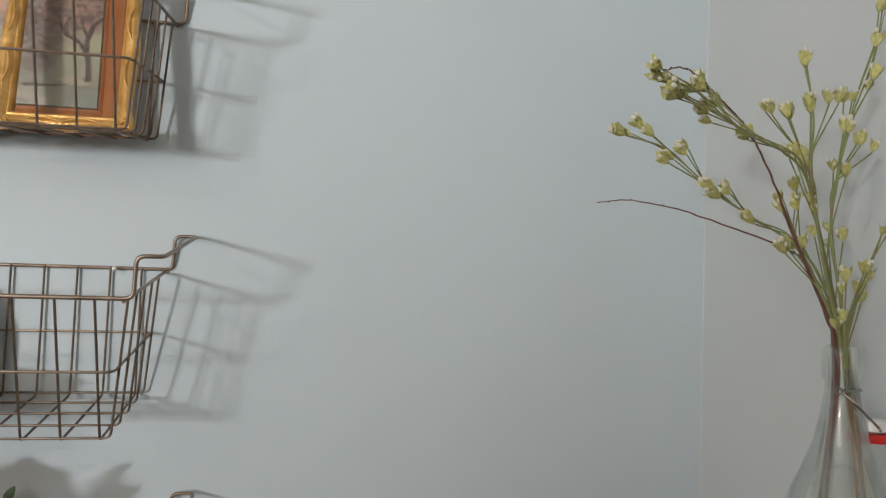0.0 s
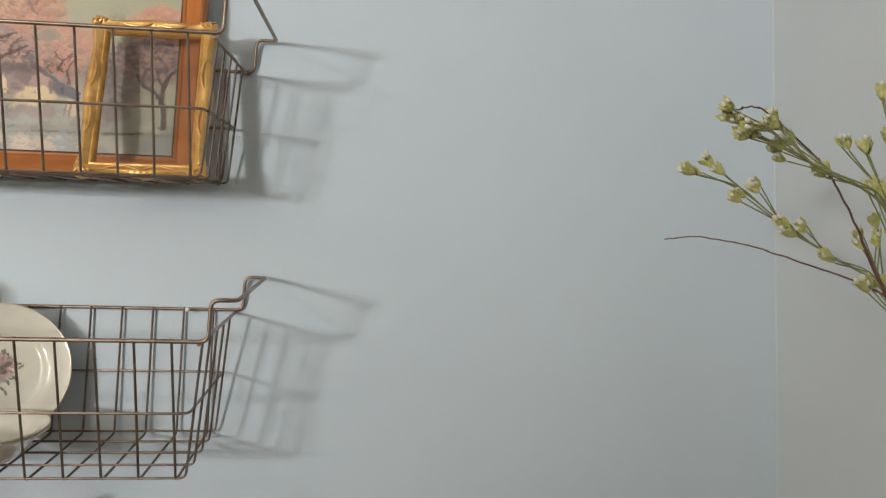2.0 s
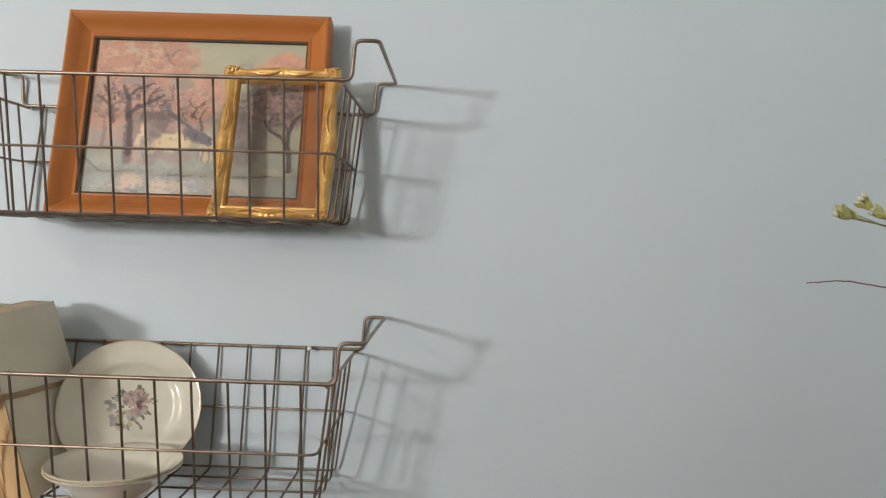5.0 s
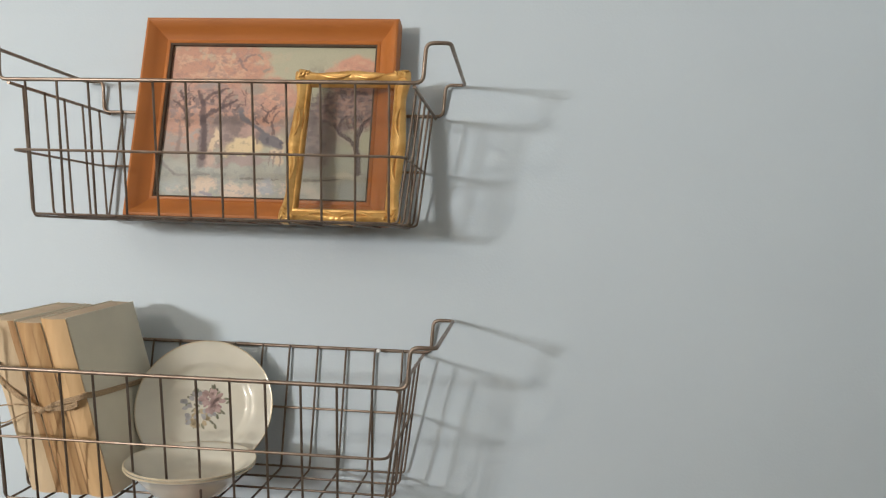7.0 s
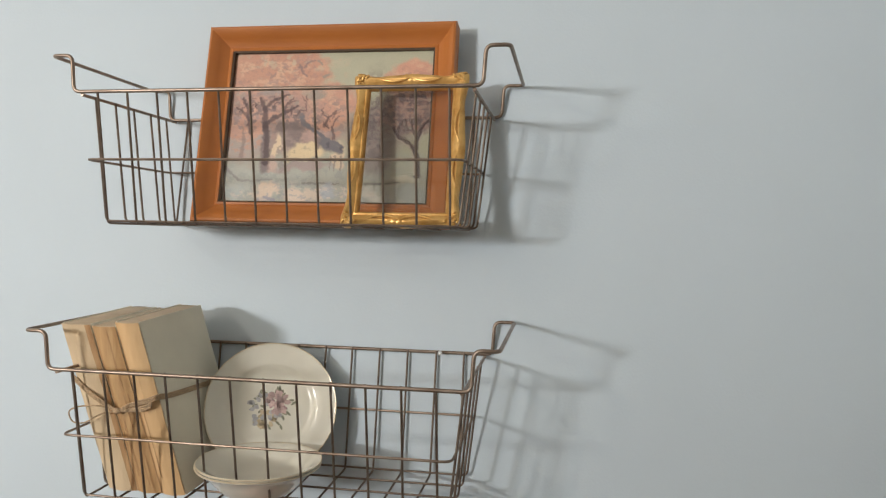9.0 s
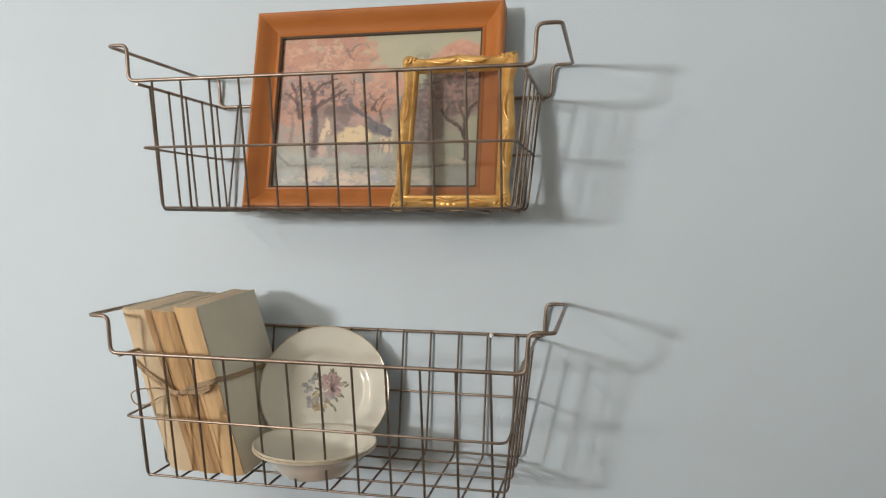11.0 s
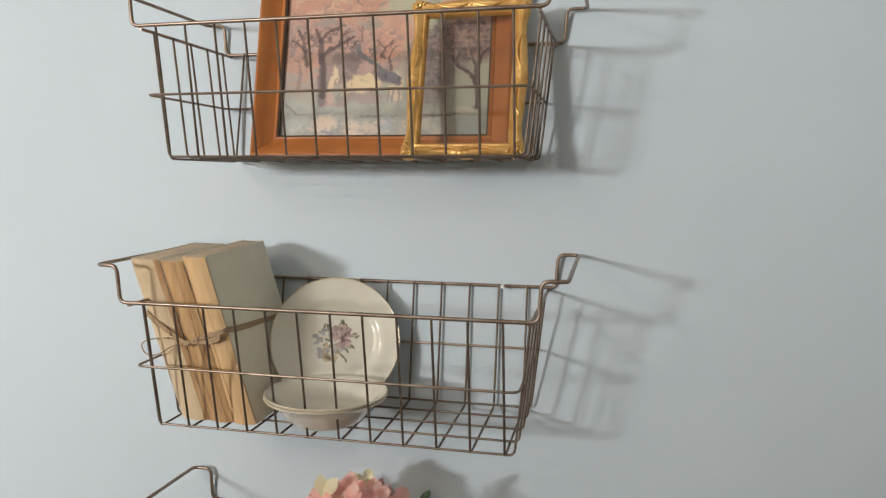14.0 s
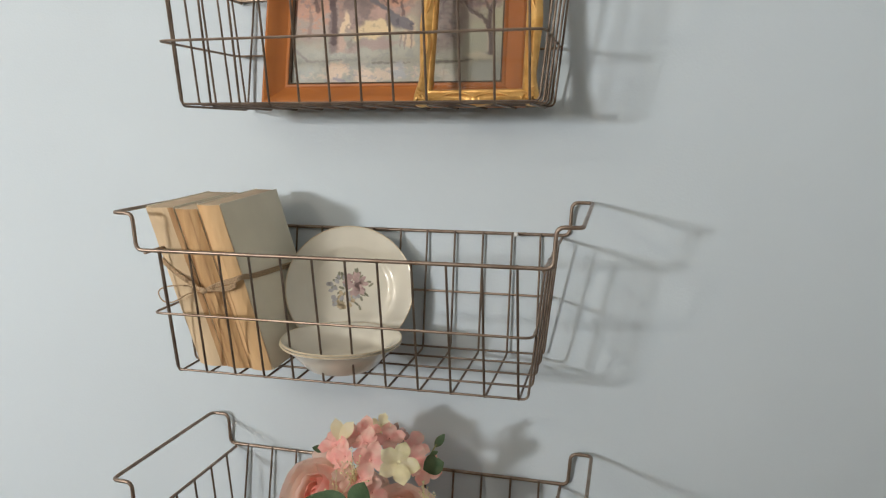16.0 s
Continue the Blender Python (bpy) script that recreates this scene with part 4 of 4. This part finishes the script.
blossom_spray(0.031, [(0.499, -0.445, 1.511), (0.511, -0.45, 1.548), (0.522, -0.455, 1.585), (0.532, -0.46, 1.612)],
              [(0.517, -0.459, 1.581), (0.497, -0.459, 1.545), (0.483, -0.453, 1.536), (0.498, -0.451, 1.527), (0.483, -0.45, 1.501)])
blossom_spray(0.031, [(0.479, -0.427, 1.531), (0.457, -0.423, 1.568), (0.441, -0.42, 1.611)],
              [(0.438, -0.42, 1.609), (0.454, -0.42, 1.622), (0.46, -0.424, 1.568), (0.471, -0.424, 1.58), (0.486, -0.425, 1.569)])

for k, stem in enumerate(([(0.475, -0.42, 1.537), (0.476, -0.376, 1.566), (0.426, -0.332, 1.594), (0.397, -0.288, 1.613), (0.362, -0.244, 1.625), (0.343, -0.2, 1.626)],
                          [(0.481, -0.43, 1.5), (0.437, -0.44, 1.576), (0.414, -0.45, 1.613), (0.388, -0.46, 1.647), (0.364, -0.47, 1.668), (0.328, -0.48, 1.69), (0.302, -0.49, 1.701), (0.277, -0.5, 1.695)])):
    foot = Vector((BX, BY, BZ + 0.014)) - side * (0.034 - 0.006 * k) + way * (0.006 * k)
    line = spline([foot, Vector((BX, BY, BZ + 0.262)) - side * (0.0065 - 0.003 * k)] + stem, 10)
    t = tagged(new("bare_twig"), "thin red-brown bare twig arching from the bottle", "twig", "twigs in the bottle")
    t.empty_display_size = 0.05
    t.matrix_world = Matrix.Translation(foot)
    local = [p - foot + Vector((noise.noise((j * 0.4, k, 1)), noise.noise((j * 0.4, k, 5)), noise.noise((j * 0.4, k, 9)))) * 0.0012 for j, p in enumerate(line)]
    part("stem", tube(bmesh.new(), local, 0.0012, 7, taper=lambda u: 0.5 + 0.6 * (1 - u) + 1.0 * max(0.0, 1 - 2.2 * u)), TWIG, t)
    for j in range(24, len(local) - 2, 7):
        bm = bmesh.new()
        bmesh.ops.create_icosphere(bm, subdivisions=1, radius=0.0014)
        o = part("node", bm, TWIG, t)
        o.matrix_basis = Matrix.Translation(local[j]) @ pose(0, 0, 0, 20 * j, 35 * j, 0) @ Matrix.Diagonal((0.8, 0.8, 1.5, 1))

# ---- bouquet in the lower basket ----
CORAL = soft_petal(material("coral_petal", (0.98, 0.50, 0.44), 0.6, vary=0.12, scale=50.0, tint=(0.97, 0.64, 0.55), bump=0.1, sheen=0.2), 0.55)
PEACH = soft_petal(material("peach_petal", (0.97, 0.80, 0.69), 0.6, vary=0.1, scale=40.0, tint=(0.96, 0.70, 0.60), bump=0.1, sheen=0.2), 0.55)
PINK = soft_petal(material("pink_floret", (0.92, 0.47, 0.43), 0.6, vary=0.2, scale=60.0, tint=(0.92, 0.68, 0.58), bump=0.1, spread=0.1))
CREAM = soft_petal(material("cream_floret", (0.90, 0.85, 0.62), 0.6, vary=0.1, scale=60.0, tint=(0.86, 0.80, 0.48), bump=0.1))
MAUVE = material("dusty_mauve_floret", (0.52, 0.38, 0.36), 0.7, vary=0.2, scale=80.0, bump=0.1)
LEAF = material("dark_green_leaf", (0.05, 0.10, 0.05), 0.5, vary=0.2, scale=60.0, tint=(0.09, 0.14, 0.07), bump=0.2, spread=0.2)
POT = material("plain_stoneware", (0.6, 0.58, 0.54), 0.5, vary=0.1, scale=40.0)

PX, PY, PZ = -0.415, -0.112, 1.0165
SINK = 0.004
bouquet = empty("flower_bouquet", pose(PX, PY, PZ, 8), "artificial bouquet of coral roses, pink and cream florets", "bouquet")
part("pot", lathe(bmesh.new(), [(0, 0.0), (0.034, 0.0), (0.038, 0.004), (0.045, 0.085), (0.046, 0.09), (0.043, 0.09), (0.036, 0.01), (0, 0.01)], 40), POT, bouquet)


def at(x, y, z, rx=0.0, rz=0.0, ry=0.0):
    """A pose in the bouquet from a place in the room."""
    return bouquet.matrix_world.inverted() @ pose(x, y, z - SINK, rx, ry, rz)


def rose(m, r, seed):
    """A full, ruffled bloom: petals spiral over a dome, coral within and peach outside."""
    random.seed(seed)
    bm = bmesh.new()
    bmesh.ops.create_icosphere(bm, subdivisions=2, radius=r * 0.16)
    shells = 6
    for k in range(shells):
        f = k / (shells - 1)
        big, n = r * (0.20 + 0.70 * f), 3 if k < 2 else 4
        for j in range(n):
            phi = 2 * math.pi / n * j + 0.95 * k + random.uniform(-0.15, 0.15)
            half = math.pi / n * random.uniform(1.35, 1.6)
            tip = radians(12 + 64 * f ** 1.1 + random.uniform(-9, 9))
            flare, lift, own = random.uniform(0.06, 0.22), random.uniform(-0.03, 0.03), random.uniform(0, 9)
            rows = []
            for a in range(9):
                t = math.sin(math.pi / 2 * a / 8)
                row = []
                for c in range(9):
                    s = -1 + c / 4
                    edge = tip + 0.55 * abs(s) ** 3 + 0.10 * math.sin(5 * s + own)
                    th, az = 2.3 + (edge - 2.3) * t, phi + half * s
                    rad = big * (1 + 0.075 * s + lift + flare * t ** 5 + 0.02 * math.sin(7 * s + own) * t ** 3)
                    row.append(bm.verts.new((rad * math.sin(th) * math.cos(az), rad * math.sin(th) * math.sin(az), rad * math.cos(th) - 0.10 * r * f)))
                rows.append(row)
            mat = 0 if f < 0.42 + random.uniform(-0.15, 0.15) else 1
            for p, q in zip(rows, rows[1:]):
                for c in range(8):
                    bm.faces.new((p[c], p[c + 1], q[c + 1], q[c])).material_index = mat
    o = part("rose", bm, [CORAL, PEACH], bouquet, "coral rose with paler outer petals")
    o.matrix_basis = m
    return o


def floret(m, r, mat, seed, n=4):
    random.seed(seed)
    bm = bmesh.new()
    for k in range(n):
        petal(bm, pose(0, 0, 0, 0, 0, 360 / n * k + random.uniform(-8, 8)) @ pose(0, 0.001, 0, -random.uniform(58, 75)), r, r * random.uniform(0.40, 0.48) * (4 / n) ** 0.5, -0.35, 0, 0.0, 10, 6)
    for v in bm.verts:
        v.co += Vector((0, 0, 1)) * noise.noise(v.co * 120 + Vector((seed, 0, 0))) * r * 0.16
    bmesh.ops.create_icosphere(bm, subdivisions=1, radius=r * 0.11)
    o = part("floret", bm, mat, bouquet)
    o.matrix_basis = m
    return o


def leaf(m, length, width, seed):
    random.seed(seed)
    bm = bmesh.new()
    rows = []
    for a in range(9):
        t = a / 8
        w = width * math.sin(math.pi * t ** 0.8) ** 0.9 + 0.0004
        rows.append([bm.verts.new((s * w, 0.25 * abs(s) * w - length * 0.18 * t * t, length * t)) for s in (-1, -0.5, 0, 0.5, 1)])
    for p, q in zip(rows, rows[1:]):
        for c in range(4):
            bm.faces.new((p[c], p[c + 1], q[c + 1], q[c]))
    o = part("leaf", bm, LEAF, bouquet)
    o.matrix_basis = m
    return o


rose(at(-0.464, -0.150, 1.184, 56, -24), 0.057, 61)
rose(at(-0.350, -0.160, 1.168, 52, 15), 0.046, 62)
rose(at(-0.415, -0.105, 1.150, 30, 0), 0.050, 63)
rose(at(-0.440, -0.055, 1.165, 10, 160), 0.045, 64)
random.seed(9)
for x, y, z, r, mat in ((-0.452, -0.135, 1.243, 0.022, PINK), (-0.432, -0.150, 1.235, 0.024, PINK), (-0.440, -0.120, 1.252, 0.018, PINK), (-0.408, -0.140, 1.252, 0.022, PINK), (-0.395, -0.160, 1.238, 0.024, PINK),
                        (-0.385, -0.120, 1.255, 0.022, PINK), (-0.372, -0.110, 1.258, 0.011, MAUVE), (-0.384, -0.100, 1.258, 0.014, MAUVE), (-0.345, -0.140, 1.238, 0.022, PINK), (-0.330, -0.130, 1.225, 0.022, PINK),
                        (-0.405, -0.165, 1.212, 0.022, PINK), (-0.388, -0.170, 1.202, 0.020, PINK), (-0.415, -0.115, 1.262, 0.019, PINK), (-0.46, -0.10, 1.235, 0.022, PINK), (-0.36, -0.09, 1.24, 0.022, PINK), (-0.402, -0.105, 1.268, 0.016, CREAM), (-0.425, -0.165, 1.215, 0.018, PEACH)):
    dx, dz = (x + 0.41) * 260, (z - 1.2) * -300
    floret(at(x, y, z, 72 + dz + random.uniform(-22, 22), random.uniform(-30, 30), dx + random.uniform(-15, 15)), r, mat, int(x * -9000 + z * 700))
floret(at(-0.352, -0.182, 1.248, 80, 8, 20), 0.026, CREAM, 77, 5)
# two narrow upright petals of a half-open cream floret
for ry, rz, l in ((-12, 20, 0.030), (38, -15, 0.036)):
    o = part("floret", petal(bmesh.new(), Matrix(), l, 0.0085, -0.2, 0, 0.0, 10, 6), CREAM, bouquet)
    o.matrix_basis = at(-0.447, -0.135, 1.250, 8, rz, ry)
for x, y, z, l, w, rx, ry in ((-0.400, -0.212, 1.196, 0.052, 0.014, 5, -78), (-0.396, -0.217, 1.194, 0.048, 0.014, 8, 24), (-0.330, -0.150, 1.232, 0.034, 0.012, 10, 60), 
                              (-0.330, -0.14, 1.240, 0.016, 0.004, 5, 55), (-0.332, -0.14, 1.234, 0.014, 0.004, 5, 75), (-0.470, -0.130, 1.233, 0.015, 0.005, 10, -75), (-0.45, -0.175, 1.165, 0.05, 0.015, 20, -80), (-0.325, -0.165, 1.19, 0.03, 0.010, 20, 100)):
    leaf(at(x, y, z, rx, 0, ry), l, w, 5)
part("sprig", tube(bmesh.new(), spline([at(-0.345, -0.13, 1.215).translation, at(-0.332, -0.135, 1.235).translation, at(-0.318, -0.138, 1.262).translation], 6), 0.0009, 6), STEM, bouquet)
for x, z, l, w, ry in ((-0.320, 1.258, 0.024, 0.0048, 34), (-0.325, 1.248, 0.012, 0.0026, 60)):
    leaf(at(x, -0.138, z, 5, 0, ry), l, w, 5)
for x, y, z in ((-0.432, -0.182, 1.198), (-0.388, -0.186, 1.190), (-0.412, -0.172, 1.225), (-0.325, -0.16, 1.20)):
    bm = bmesh.new()
    for _ in range(26):
        d = Vector((random.gauss(0, 0.008), random.gauss(0, 0.005), random.gauss(0, 0.010)))
        r = bmesh.ops.create_icosphere(bm, subdivisions=1, radius=random.uniform(0.0010, 0.0018))
        for v in r["verts"]:
            v.co += d
        tube(bm, [(0, 0.01, -0.025), d * 0.5 + Vector((0, 0.004, -0.008)), d], 0.0004, 4)
    o = part("filler_spray", bm, CREAM, bouquet, "tiny cream filler berries")
    o.matrix_basis = at(x, y, z)
for k in range(9):
    a = 2.4 * k
    part("stem", tube(bmesh.new(), spline([(0.02 * math.cos(a), 0.02 * math.sin(a), 0.012), (0.03 * math.cos(a), 0.03 * math.sin(a), 0.09), (0.05 * math.cos(a), 0.04 * math.sin(a), 0.16)], 5), 0.0018, 6), STEM, bouquet)
